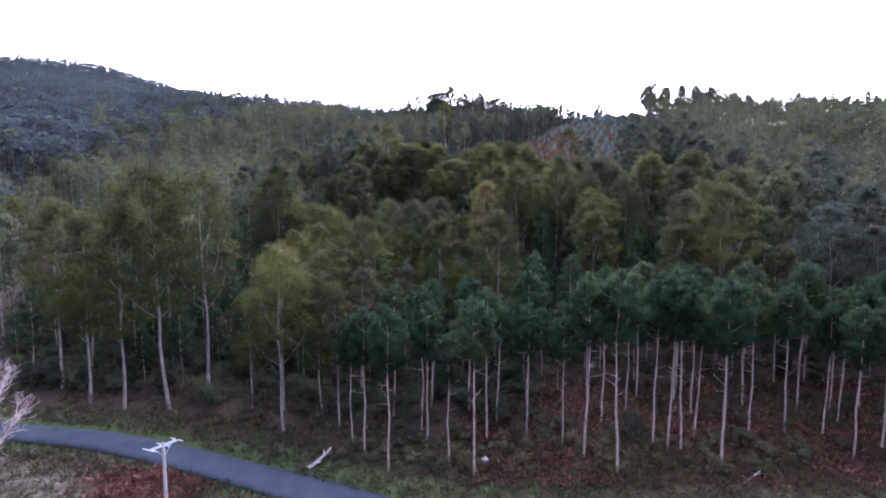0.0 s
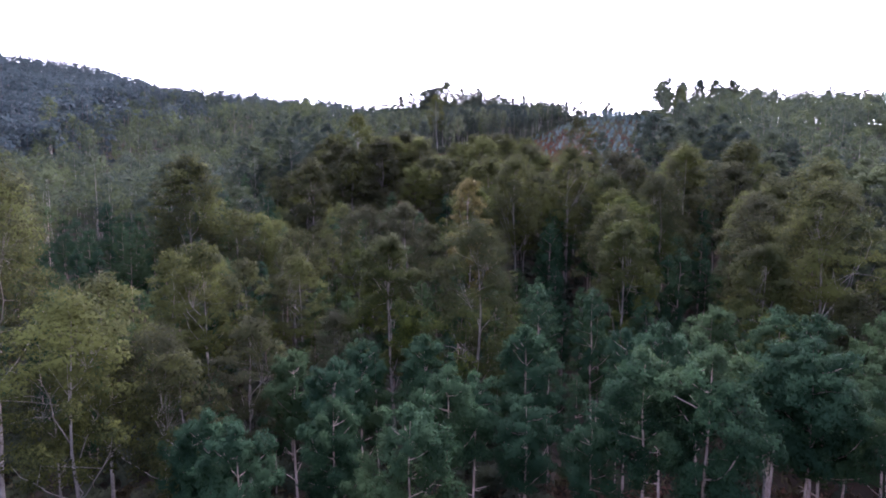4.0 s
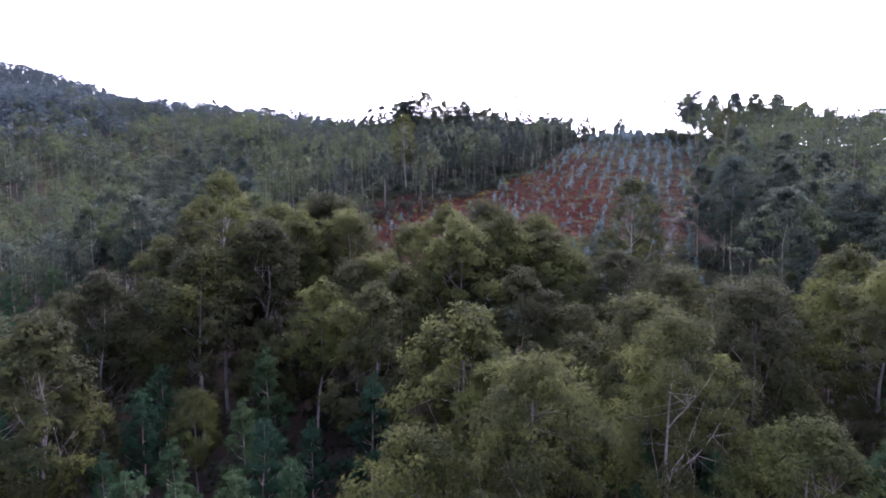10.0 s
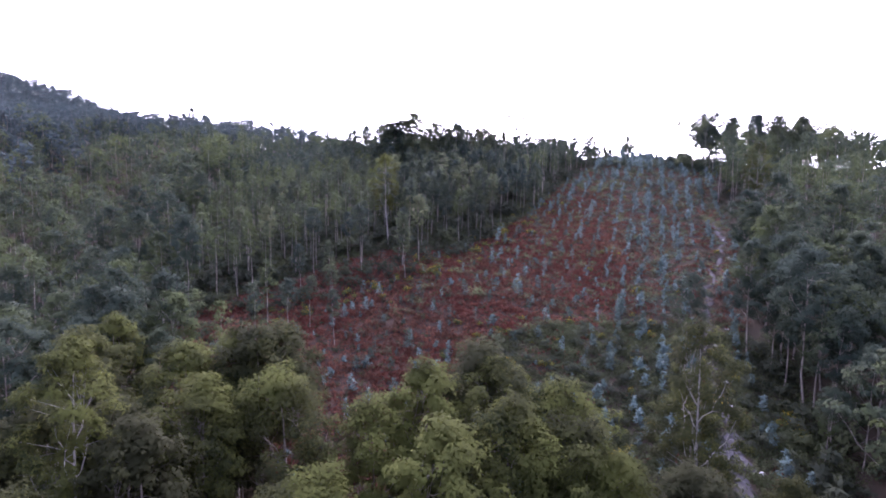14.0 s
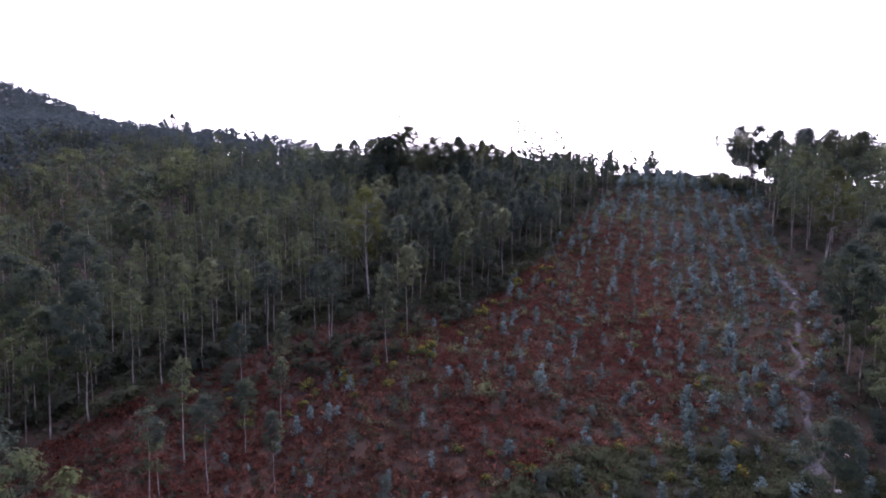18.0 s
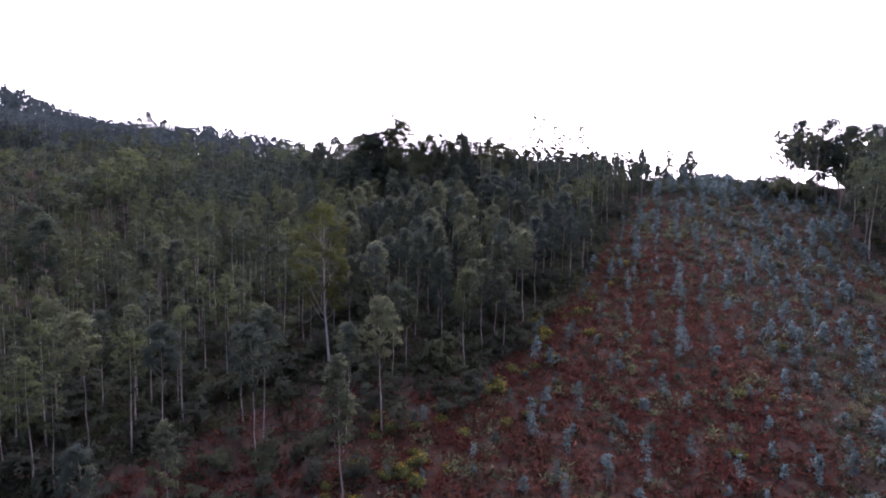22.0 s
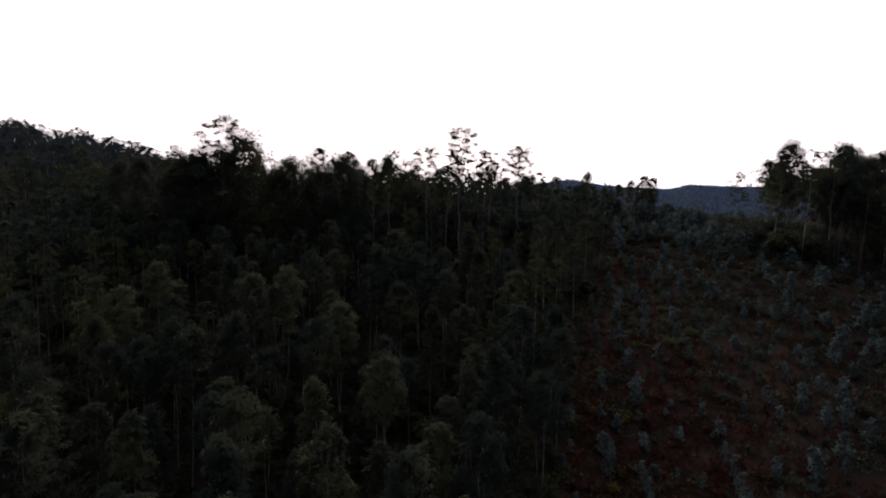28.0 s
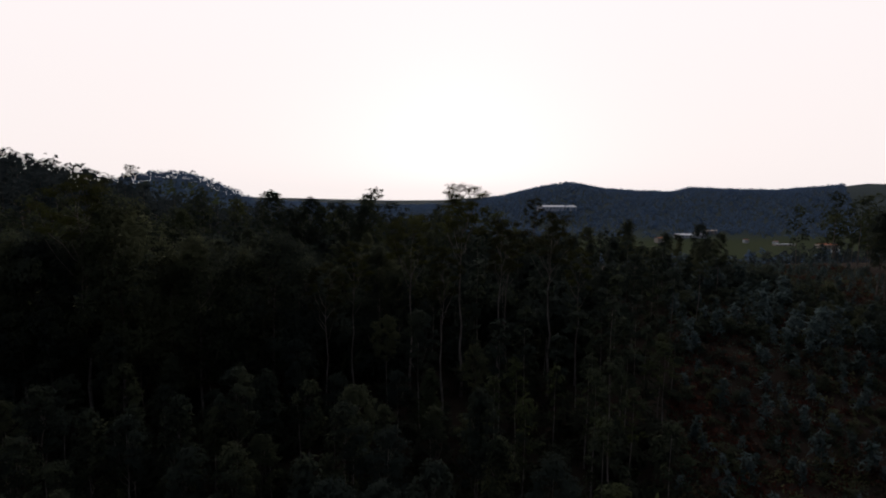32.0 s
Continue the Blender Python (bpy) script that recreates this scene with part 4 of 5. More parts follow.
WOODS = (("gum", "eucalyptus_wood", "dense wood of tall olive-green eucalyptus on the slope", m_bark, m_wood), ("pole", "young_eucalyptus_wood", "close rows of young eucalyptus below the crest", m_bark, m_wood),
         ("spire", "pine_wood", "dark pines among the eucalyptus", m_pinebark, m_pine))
near_shapes = {"gum": [plain(gum_shape(110 + i, 20, 0.42, 4.0, 20, 680, 0.6, 1, 4, 5, slim=0.65, puff=(0.24, 0.4)), 20) for i in range(6)],
               "pole": [plain(gum_shape(130 + i, 14, 0.48, 1.8, 14, 520, 0.4, 1, 4, 5, slim=0.6, puff=(0.28, 0.46)), 14) for i in range(5)],
               "spire": [plain(pine_shape(150 + i, 14, 0.28, 2.3, 6, 700, 0.45, 0, 3, 0.7, 3, 3), 14) for i in range(4)]}
away_shapes = {"gum": [plain(gum_shape(160 + i, 20, 0.4, 4.2, 11, 320, 0.9, 1, 3, 4, slim=0.75, puff=(0.32, 0.48)), 20) for i in range(6)],
               "pole": [plain(gum_shape(170 + i, 14, 0.4, 1.8, 6, 110, 0.9, 1, 3, 4, slim=0.75, puff=(0.4, 0.55)), 14) for i in range(5)],
               "spire": [plain(pine_shape(180 + i, 14, 0.28, 2.3, 5, 160, 1.0, 0, 3, 0.7, 3, 3), 14) for i in range(4)]}
for kind, name, label, bark, leafage in WOODS:
    mine = [(x, y, h) for k, x, y, h in rest if k == kind]
    for shapes, lot2 in ((near_shapes[kind], [t for t in mine if -150 < t[0] < 150 and 85 < t[1] < 300]), (away_shapes[kind], [t for t in mine if not (-150 < t[0] < 150 and 85 < t[1] < 300)])):
        if lot2:
            woodland(name, label, lot2, shapes, bark, leafage)

# hills behind, with haze put into the leaf colours
far_shapes = [plain(gum_shape(210 + i, 17, 0.2, 4.0, 7, 112, 1.4, 1, 3, 2, slim=0.85, puff=(0.46, 0.64)), 17) for i in range(6)]
fx1, fy1 = spots(rng, -560, -60, 150, 660, 7.0)
keep = (fx1 < -170) | (fy1 > 372)
keep &= fx1 > -0.84 * fy1 - 25
fx2, fy2 = spots(rng, -60, 420, 400, 540, 7.0)
fx3, fy3 = spots(rng, 230, 420, 120, 372, 7.0)
far = [(x, y, rng.uniform(12, 18) * (0.55 if x > 60 and y > 380 else 1)) for x, y in zip(np.concatenate([fx1[keep], fx2, fx3]), np.concatenate([fy1[keep], fy2, fy3])) if not inside(x, y, CLEARING) and not (95 < x < 210 and 380 < y < 465)]
woodland("hill_wood", "eucalyptus wood covering the hill, blue haze in its leaf colour", far + hill_edge, far_shapes, m_bark, m_hill)
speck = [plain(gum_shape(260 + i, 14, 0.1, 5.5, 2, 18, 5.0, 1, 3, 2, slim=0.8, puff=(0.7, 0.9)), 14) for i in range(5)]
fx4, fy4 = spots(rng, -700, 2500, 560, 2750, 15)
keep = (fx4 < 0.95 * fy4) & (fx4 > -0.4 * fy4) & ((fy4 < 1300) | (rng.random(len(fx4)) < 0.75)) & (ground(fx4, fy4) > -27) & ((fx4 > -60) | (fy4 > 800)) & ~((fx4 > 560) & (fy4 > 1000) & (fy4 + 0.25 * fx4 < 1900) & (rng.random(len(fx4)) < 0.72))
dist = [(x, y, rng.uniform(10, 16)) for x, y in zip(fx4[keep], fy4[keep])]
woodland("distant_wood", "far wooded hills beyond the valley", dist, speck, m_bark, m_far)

# ---- the clearing: saplings in rows, bracken, gorse ----
def sapling_shape(seed, height, wide, leaves, leaf):
    """A young blue gum: thin stem and a narrow, ragged column of broad leaves."""
    rg = np.random.default_rng(seed)
    pts = bent(rg, (0, 0, -0.2), (0, 0, 1), height * 1.02, 4, 0.3, 0.06)
    stem = tube(pts, np.linspace(0.03, 0.008, 5), 4)
    n = 7
    tufts = []
    for i in range(n):
        u = (i + 0.5) / n
        a = rg.uniform(0, 6.28)
        r = wide * (1.05 - 0.8 * u) * rg.uniform(0.2, 0.6)
        tufts.append(cluster(rg, np.array((r * math.cos(a), r * math.sin(a), height * (0.12 + 0.86 * u))), wide * (0.75 - 0.4 * u), leaves // n, leaf, leaf * 0.55, flat=0.9, hang=0.1))
    return stem, [], joined(tufts)


def bush_shape(seed, radius, height, leaves, leaf, tufts=8):
    rg = np.random.default_rng(seed)
    out = []
    for i in range(tufts):
        a, r = rg.uniform(0, 6.28), radius * rg.uniform(0, 0.75)
        c = np.array((r * math.cos(a), r * math.sin(a), height * rg.uniform(0.2, 0.65)))
        out.append(cluster(rg, c, radius * rg.uniform(0.35, 0.6), leaves // tufts, leaf, leaf * 0.45, flat=0.8, hang=-0.2, out=unit(c - (0, 0, height * 0.25))))
    return joined(out)


SAPS = []
for i, (h, wd) in enumerate([(1.5, 0.65), (2.1, 0.8), (2.7, 0.95), (1.1, 0.6), (3.4, 1.05)]):
    stem, _, crown = sapling_shape(300 + i, h, wd, 320, 0.22)
    root = tagged(new("eucalyptus_sapling"), "blue-grey eucalyptus sapling planted among dead bracken", "sapling", "saplings planted in rows")
    part("stem", mesh_of("stem", *stem, m_bark, True), root)
    part("crown", mesh_of("crown", *crown, m_blue), root)
    SAPS.append(root)
sap_used = set()
rng = np.random.default_rng(21)
along, across = np.array((0.37, 0.929)), np.array((0.929, -0.37))
more_saps, near = [], 0
for row in range(-40, 60):
    for k in range(-10, 130):
        p = np.array((0.0, 150.0)) + across * (0.8 + row * 3.7 + rng.normal() * 0.5) + along * (k * 2.0 + rng.uniform(-0.8, 0.8))
        x, y = p
        if not bool(inside(x, y, CLEARING)) or y > 376 or rng.random() < ((0.45 if y < 222 else 0.3) if y < 262 and x < np.interp(y, RED_Y, RED_X) else 0.32 + 0.5 * noise.noise((x * 0.07, y * 0.07, 4.0))) or float(off_line(x, y, TRACK)) < 1.6:
            continue
        grown = 1.0 + 0.25 * float(smooth(14, 26, x - 0.45 * (y - 150))) + 0.2 * float(smooth(255, 275, y))
        tall = 1 + (-0.2 if x > 100 else 1.3) * float(smooth(285, 340, y))
        size = tall * grown * rng.choice([0.55, 0.75, 0.9, 1.0, 1.25], p=[0.25, 0.25, 0.2, 0.2, 0.1])
        i = int(rng.integers(5))
        if near < 300 and y < 262 and x > -6:
            near += 1
            m = Matrix.Translation((x, y, float(ground(x, y)))) @ Matrix.Rotation(rng.uniform(0, 6.28), 4, "Z") @ Matrix.Diagonal((size, size, size, 1))
            ob = copy_thing(SAPS[i], Matrix()) if i in sap_used else SAPS[i]
            sap_used.add(i)
            ob.matrix_basis = m
        else:
            more_saps.append((x, y, 1.65 * size * rng.uniform(0.7, 1.4)))
far_saps = [plain(sapling_shape(320 + i, 2.0, 0.8, 150, 0.34), 2.0) for i in range(5)]
woodland("sapling_plantation", "rows of blue-grey saplings climbing to the crest", more_saps, far_saps, m_bark, m_blue)


def scatter(name, label, category, mat, x, y, size, count, length, width, lift, rise, seed):
    """Low leafy cover: at each (x, y) a tuft of leaf sprays, all in one mesh."""
    rg = np.random.default_rng(seed)
    z = ground(x, y)
    base = np.repeat(np.stack([x, y, z + lift], 1), count, axis=0)
    n = len(base)
    off = rg.normal(size=(n, 3)) * np.repeat(size, count)[:, None] * (0.5, 0.5, 0.28)
    off[:, 2] = np.abs(off[:, 2])
    ways = rg.normal(size=(n, 3)) + (0, 0, rise)
    return tagged(new(name, mesh_of(name, *sprays(rg, base + off, ways, length, width), mat)), label, category, kind="stuff")


def in_box(rg, n, x0, x1, y0, y1):
    return rg.uniform(x0, x1, n), rg.uniform(y0, y1, n)


rng = np.random.default_rng(31)
x, y = in_box(rng, 72000, -50, 160, 156, 378)
ok = (inside(x, y, CLEARING) | inside(x, y, BRACKEN)) & (off_line(x, y, TRACK) > 1.2)
ok &= ~(~inside(x, y, CLEARING) & (y > 212) & (rng.random(len(x)) < 0.5))
ok &= rng.random(len(x)) < (1 - 0.85 * inside(x, y, GREEN)) * redness(x, y)
scatter("dead_bracken", "rust-red dead bracken between the saplings", "bracken", m_fern, x[ok], y[ok], np.full(ok.sum(), 0.85), 11, 0.56, 0.28, 0.02, 0.35, 32)
x, y = in_box(rng, 4200, 2, 64, 48.5, 70)
scatter("pine_litter", "rust-brown bracken and litter under the pines", "bracken", m_litter, x, y, np.full(len(x), 0.8), 8, 0.5, 0.24, 0.02, 0.3, 39)
x, y = in_box(rng, 5600, 0, 150, 158, 372)
patchy = np.array([noise.noise((a * 0.06, b * 0.06, 7.0)) for a, b in zip(x, y)])
ok = inside(x, y, CLEARING) & ((patchy > np.where(y > 222, -0.18, -0.1)) | ((x > np.interp(y, RED_Y, RED_X) + 1)) | (y > 270)) & ~inside(x, y, GREEN) & (off_line(x, y, TRACK) > 0.6)
scatter("green_scrub", "low green and yellowish scrub in the clearing", "scrub", m_mixed, x[ok], y[ok], rng.uniform(0.6, 1.4, ok.sum()), 46, 0.42, 0.24, 0.05, 0.4, 33)
x, y = in_box(rng, 4600, 2, 68, 148, 198)
ok = inside(x, y, GREEN) & (off_line(x, y, TRACK) > 1.0)
scatter("heath_scrub", "dark green heath and gorse low on the clearing", "scrub", m_under, x[ok], y[ok], rng.uniform(0.6, 1.5, ok.sum()), 40, 0.36, 0.2, 0.05, 0.5, 38)
x, y = in_box(rng, 10500, -60, 110, 50, 345)
ok = ~inside(x, y, CLEARING) & (off_line(x, y, ROAD) > 5) & (y > 51 - 0.1 * x) & (rng.random(len(x)) < np.where(y < 80, 1, 0.8))
# From y = 72 on, a darkened leaf colour stands in for shade.
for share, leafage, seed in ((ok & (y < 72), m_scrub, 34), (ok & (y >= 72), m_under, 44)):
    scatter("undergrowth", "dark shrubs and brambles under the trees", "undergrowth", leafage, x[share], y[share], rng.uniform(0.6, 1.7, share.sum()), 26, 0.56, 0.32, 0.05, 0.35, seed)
x, y = in_box(rng, 4200, -14, 100, 160, 300)
ok = inside(x, y, CLEARING) & (off_line(x, y, TRACK) > 1.5) & (rng.random(len(x)) < 1 - 0.5 * smooth(190, 230, y))
scatter("heather", "dark green heather and brambles among the dead bracken", "scrub", m_under, x[ok], y[ok], rng.uniform(0.4, 1.0, ok.sum()), 40, 0.3, 0.17, 0.05, 0.5, 45)
x, y = in_box(rng, 26000, -75, 70, 30, 64)
d = off_line(x, y, ROAD)
ok = (d > 1.9) & (y < 56 - 0.1 * x + 3) & ~(inside(x, y, FIELD) & (d > 5))
scatter("verge_grass", "rough green grass on the verges of the lane", "grass", m_grass, x[ok], y[ok], np.full(ok.sum(), 0.5), 5, 0.42, 0.14, 0.0, 1.0, 35)
x, y = in_box(rng, 9000, -75, 0, 30, 58)
ok = inside(x, y, FIELD) & (off_line(x, y, ROAD) > 4)
scatter("dry_grass", "pale dry grass in the field below the lane", "grass", m_straw, x[ok], y[ok], np.full(ok.sum(), 0.6), 4, 0.45, 0.12, 0.0, 0.8, 36)

x, y = in_box(rng, 6000, -50, 64, 198, 300)
ok = ~inside(x, y, CLEARING) & (y > 200 - 0.2 * x) & ~inside(x, y, BRACKEN)
scatter("bramble_cover", "brambles and ferns, shade-darkened, below the pole trees", "undergrowth", m_under, x[ok], y[ok], rng.uniform(0.6, 1.6, ok.sum()), 40, 0.45, 0.25, 0.05, 0.4, 40)
x, y = in_box(rng, 2600, 38, 90, 148, 256)
ok = off_line(x, y, TRACK) < 1.7
scatter("track_grass", "tufts of grass and heather growing over the track", "grass", m_mixed, x[ok], y[ok], rng.uniform(0.3, 0.7, ok.sum()), 30, 0.3, 0.16, 0.08, 0.6, 41)

x, y = rng.normal(-26.6, 3.2, 420), rng.normal(48.8, 2.0, 420)
ok = off_line(x, y, ROAD) > 2.8
scatter("field_bracken", "red-brown dead bracken at the field's edge", "bracken", m_litter, x[ok], y[ok], np.full(ok.sum(), 0.7), 9, 0.5, 0.25, 0.02, 0.4, 42)
x, y = in_box(rng, 900, -70, -8, 38, 56)
patch = np.array([noise.noise((a * 0.16, b * 0.16, 5.0)) for a, b in zip(x, y)])
ok = (patch > 0.12) & (off_line(x, y, ROAD) > 2.8)
scatter("field_weeds", "green weeds and brambles among the dry grass", "grass", m_grass, x[ok], y[ok], rng.uniform(0.4, 0.9, ok.sum()), 26, 0.34, 0.15, 0.02, 0.7, 43)

# blue-green regrowth in the upper and eastern clearing
x, y = in_box(rng, 3600, 20, 150, 170, 376)
ok = inside(x, y, CLEARING) & ~inside(x, y, GREEN) & ((x > np.interp(y, RED_Y, RED_X) + 2) | (y > 272)) & (off_line(x, y, TRACK) > 1.5)
scatter("blue_regrowth", "blue-grey eucalyptus regrowth between the planted rows", "scrub", m_regrowth, x[ok], y[ok], rng.uniform(0.5, 1.5, ok.sum()), 30, 0.34, 0.22, 0.1, 0.5, 37)


# low growth, darkened for shade, that closes the wood below the crowns
def thicket(name, label, xs, ys, hs, mat, seed, leaves=150, leaf=0.72):
    shapes = [(*bush_shape(seed + i, 1.7, 5.0, leaves, leaf, 7), 5.0) for i in range(6)]
    rg = np.random.default_rng(seed)
    vs, qs, n = [], [], 0
    for a, b, h in zip(xs, ys, hs):
        v, q, full = shapes[rg.integers(6)]
        t, s = rg.uniform(0, 6.28), h / full
        rot = np.array([[math.cos(t), math.sin(t), 0], [-math.sin(t), math.cos(t), 0], [0, 0, 1]]) * (s ** 0.7, s ** 0.7, s)
        vs.append(v @ rot + (a, b, float(ground(a, b)) - 0.2))
        qs.append(q + n)
        n += len(v)
    return tagged(new(name, mesh_of(name, np.concatenate(vs), np.concatenate(qs), mat)), label, "thicket", kind="stuff")


edge_x, edge_y = in_box(rng, 700, -62, 12, 61, 82)
edge_x2, edge_y2 = in_box(rng, 130, -12, 60, 54, 70)
x, y = in_box(rng, 4800, -75, 112, 69, 345)
pole_x, pole_y = in_box(rng, 1700, -60, 60, 200, 345)
x, y = np.concatenate([x, pole_x]), np.concatenate([y, pole_y])
ok = ~inside(x, y, CLEARING) & ~(inside(x, y, BRACKEN) & (rng.random(len(x)) < 0.93)) & (off_line(x, y, ROAD) > 8) & (off_line(x, y, TRACK) > 3.5) & (rng.random(len(x)) < np.where((x > 12) & (y < 85), 0.25 + 0.5 * (y > 68), 0.95))
thicket("thicket", "dark green young growth, shade-darkened, under the tall trees", x[ok], y[ok], rng.uniform(2.0, 6.5, ok.sum()) * np.where(y[ok] > 165, 0.85, 1), m_under, 500, 72, 0.92)

x, y = np.concatenate([edge_x, edge_x2]), np.concatenate([edge_y, edge_y2])
ok = (off_line(x, y, ROAD) > 8) & (rng.random(len(x)) < np.where(x > 12, 0.5, 0.95))
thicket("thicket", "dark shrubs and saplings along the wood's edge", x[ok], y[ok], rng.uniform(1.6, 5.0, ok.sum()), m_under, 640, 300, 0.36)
x, y = in_box(rng, 460, 4, 66, 150, 198)
ok = inside(x, y, GREEN) & (off_line(x, y, TRACK) > 2)
thicket("heath_thicket", "dark green bushes low on the clearing", x[ok], y[ok], rng.uniform(0.8, 3.4, ok.sum()), m_under, 520, 300, 0.45)
x, y = in_box(rng, 620, -70, 66, 312, 352)
ok = ~inside(x, y, CLEARING)
thicket("ridge_thicket", "dense young growth between the trunks on the crest", x[ok], y[ok], rng.uniform(8, 14, ok.sum()), m_young, 580, 260, 0.5)
x, y = in_box(rng, 160, 104, 150, 296, 336)
ok = ~inside(x, y, CLEARING)
x += 4
thicket("ridge_thicket", "dense young growth under the crest trees", x[ok], y[ok], rng.uniform(4.5, 9.5, ok.sum()), m_young, 590, 330, 0.45)
x, y = in_box(rng, 300, 56, 107, 334, 352)
thicket("ridge_thicket", "dense young growth along the top of the clearing", x, y, rng.uniform(2.5, 6.5, len(x)), m_young, 600, 180, 0.5)
x, y = in_box(rng, 40, 99, 117, 302, 314)
thicket("ridge_thicket", "young growth under the feathery trees on the crest", x, y, rng.uniform(4.5, 9, len(x)), m_young, 660, 320, 0.42)
x, y = in_box(rng, 1700, 30, 112, 262, 352)
ok = inside(x, y, CLEARING) & (rng.random(len(x)) < 0.25 + 0.75 * smooth(270, 330, y))
thicket("crest_regrowth", "grey-green young eucalyptus growth below the crest", x[ok], y[ok], rng.uniform(1.2, 3.6, ok.sum()) * (0.7 + 0.6 * smooth(290, 340, y[ok])), m_young, 540)
x, y = in_box(rng, 420, -26, 34, 200, 246)
ok = (off_line(x, y, [(-20, 207), (5, 213), (14, 222), (24, 236)]) < 6) & ~((x > 4) & inside(x, y, CLEARING) & (off_line(x, y, [(-20, 207), (5, 213), (14, 222), (24, 236)]) > 3))
thicket("edge_thicket", "dark bushes between the pole trees and the bracken", x[ok], y[ok], rng.uniform(1.0, 4.2, ok.sum()), m_under, 560, 300, 0.45)

x, y = in_box(rng, 150, -10, 38, 50, 57)
thicket("bramble_thicket", "mixed green and brown brambles at the pines' feet", x, y, rng.uniform(0.8, 2.4, len(x)), m_scrub, 620, 300, 0.4)

# gorse in flower along the wood's edge
GORSE = []
for i in range(3):
    root = tagged(new("gorse_bush"), "gorse bush with yellow bloom beside the bracken", "bush", "gorse bushes")
    part("foliage", mesh_of("foliage", *bush_shape(400 + i, 1.0, 1.5, 480, 0.27), m_gorse), root)
    rg = np.random.default_rng(410 + i)
    c = unit(rg.normal(size=(70, 3)) + (0, 0, 0.7)) * rg.uniform(0.55, 1.1, (70, 1)) * (0.95, 0.95, 1.15) + (0, 0, 0.35)
    tagged(part("bloom", mesh_of("bloom", *sprays(rg, c, rg.normal(size=(70, 3)), 0.17, 0.13), m_bloom), root), "yellow flowers", kind="stuff")
    GORSE.append(root)
EDGE = [(-20, 200), (-4, 204), (5, 208), (11, 212), (16, 219), (22, 229), (27, 236), (34, 248), (40, 262), (48, 276)]
first = set()
for k in range(175):
    u = rng.uniform(0, len(EDGE) - 1.01)
    (ax, ay), (bx, by) = EDGE[int(u)], EDGE[int(u) + 1]
    f = u - int(u)
    x, y = ax + (bx - ax) * f + rng.normal() * 3 + 0.5, ay + (by - ay) * f + rng.normal() * 3
    if k >= 95:
        x, y = rng.uniform(36, 86), rng.uniform(165, 285)
        x += 0.35 * (y - 165) - 18
    if k >= 125:
        x, y = rng.uniform(12, 58), rng.uniform(162, 198)
    i, s = k % 3, rng.uniform(0.55, 1.15)
    ob = GORSE[i] if i not in first else copy_thing(GORSE[i], Matrix())
    first.add(i)
    ob.matrix_basis = Matrix.Translation((x, y, float(ground(x, y)))) @ Matrix.Rotation(rng.uniform(0, 6.28), 4, "Z") @ Matrix.Diagonal((s * rng.uniform(0.7, 1.3), s * rng.uniform(0.6, 1.1), s * rng.uniform(0.6, 0.95), 1))


# worn stony track up the clearing, and pale stones beside it
def worn_track(line, seed):
    rg = np.random.default_rng(seed)
    p = []
    for (ax, ay), (bx, by) in zip(line, line[1:]):
        n = max(1, int(math.hypot(bx - ax, by - ay) / 0.7))
        p += [(ax + (bx - ax) * i / n, ay + (by - ay) * i / n) for i in range(n)]
    p = np.array(p + [line[-1]])
    for _ in range(10):
        p[1:-1] = (p[:-2] + 2 * p[1:-1] + p[2:]) / 4
    d = unit(np.gradient(p, axis=0))
    side = np.stack([d[:, 1], -d[:, 0]], 1)
    wide = np.array([0.55 + 1.6 * noise.noise((i * 0.21, 3.0, 0.0)) for i in range(len(p))])[:, None]
    wide *= np.interp(np.arange(len(p)), (0, 18, 42, 60), (2.6, 2.4, 1.0, 1.0))[:, None]
    shift = np.array([1.5 * noise.noise((i * 0.11, 9.0, 0.0)) for i in range(len(p))])[:, None]
    rows = []
    for s, dz in ((-1.0, -0.3), (-0.92, 0.06), (-0.35, 0.1), (0.35, 0.1), (0.92, 0.06), (1.0, -0.3)):
        q = p + side * (shift + s * np.maximum(0.12, wide + rg.normal(size=wide.shape) * 0.18))
        rows.append(np.column_stack([q, ground(q[:, 0], q[:, 1]) + dz]))
    v = np.stack(rows, 1).reshape(-1, 3)
    i, j = np.meshgrid(np.arange(len(p) - 1), np.arange(5), indexing="ij")
    return v, np.stack([i * 6 + j, (i + 1) * 6 + j, (i + 1) * 6 + j + 1, i * 6 + j + 1], -1).reshape(-1, 4)


m_gravel = material("stony_earth", (0.0459, 0.041, 0.041), (0.0162, 0.013, 0.0108), (0.0975, 0.0907, 0.0907), scale=0.35, fine=2.5, rough=0.95, bump_size=0.08)
tagged(new("track", mesh_of("track", *worn_track(TRACK, 4), m_gravel, True)), "worn pale stony track climbing the clearing", "track", kind="structure")


# ---- by the lane ----
def stone(name, label, x, y, sx, sy, sz, seed, mat=None):
    rg = np.random.default_rng(seed)
    bm = bmesh.new()
    bmesh.ops.create_icosphere(bm, subdivisions=2, radius=0.5)
    for v in bm.verts:
        v.co *= 1 + 0.35 * noise.noise(v.co * 2.3 + Vector((seed, 0, 0)))
        v.co = Vector((v.co.x * sx, v.co.y * sy, v.co.z * sz))
    me = bpy.data.meshes.new(name)
    bm.to_mesh(me)
    bm.free()
    me.materials.append(mat or m_stone)
    ob = tagged(new(name, me), label, "stone")
    ob.matrix_basis = pose(x, y, float(ground(x, y)) + sz * 0.3, 0, 0, rg.uniform(0, 360))
    return ob


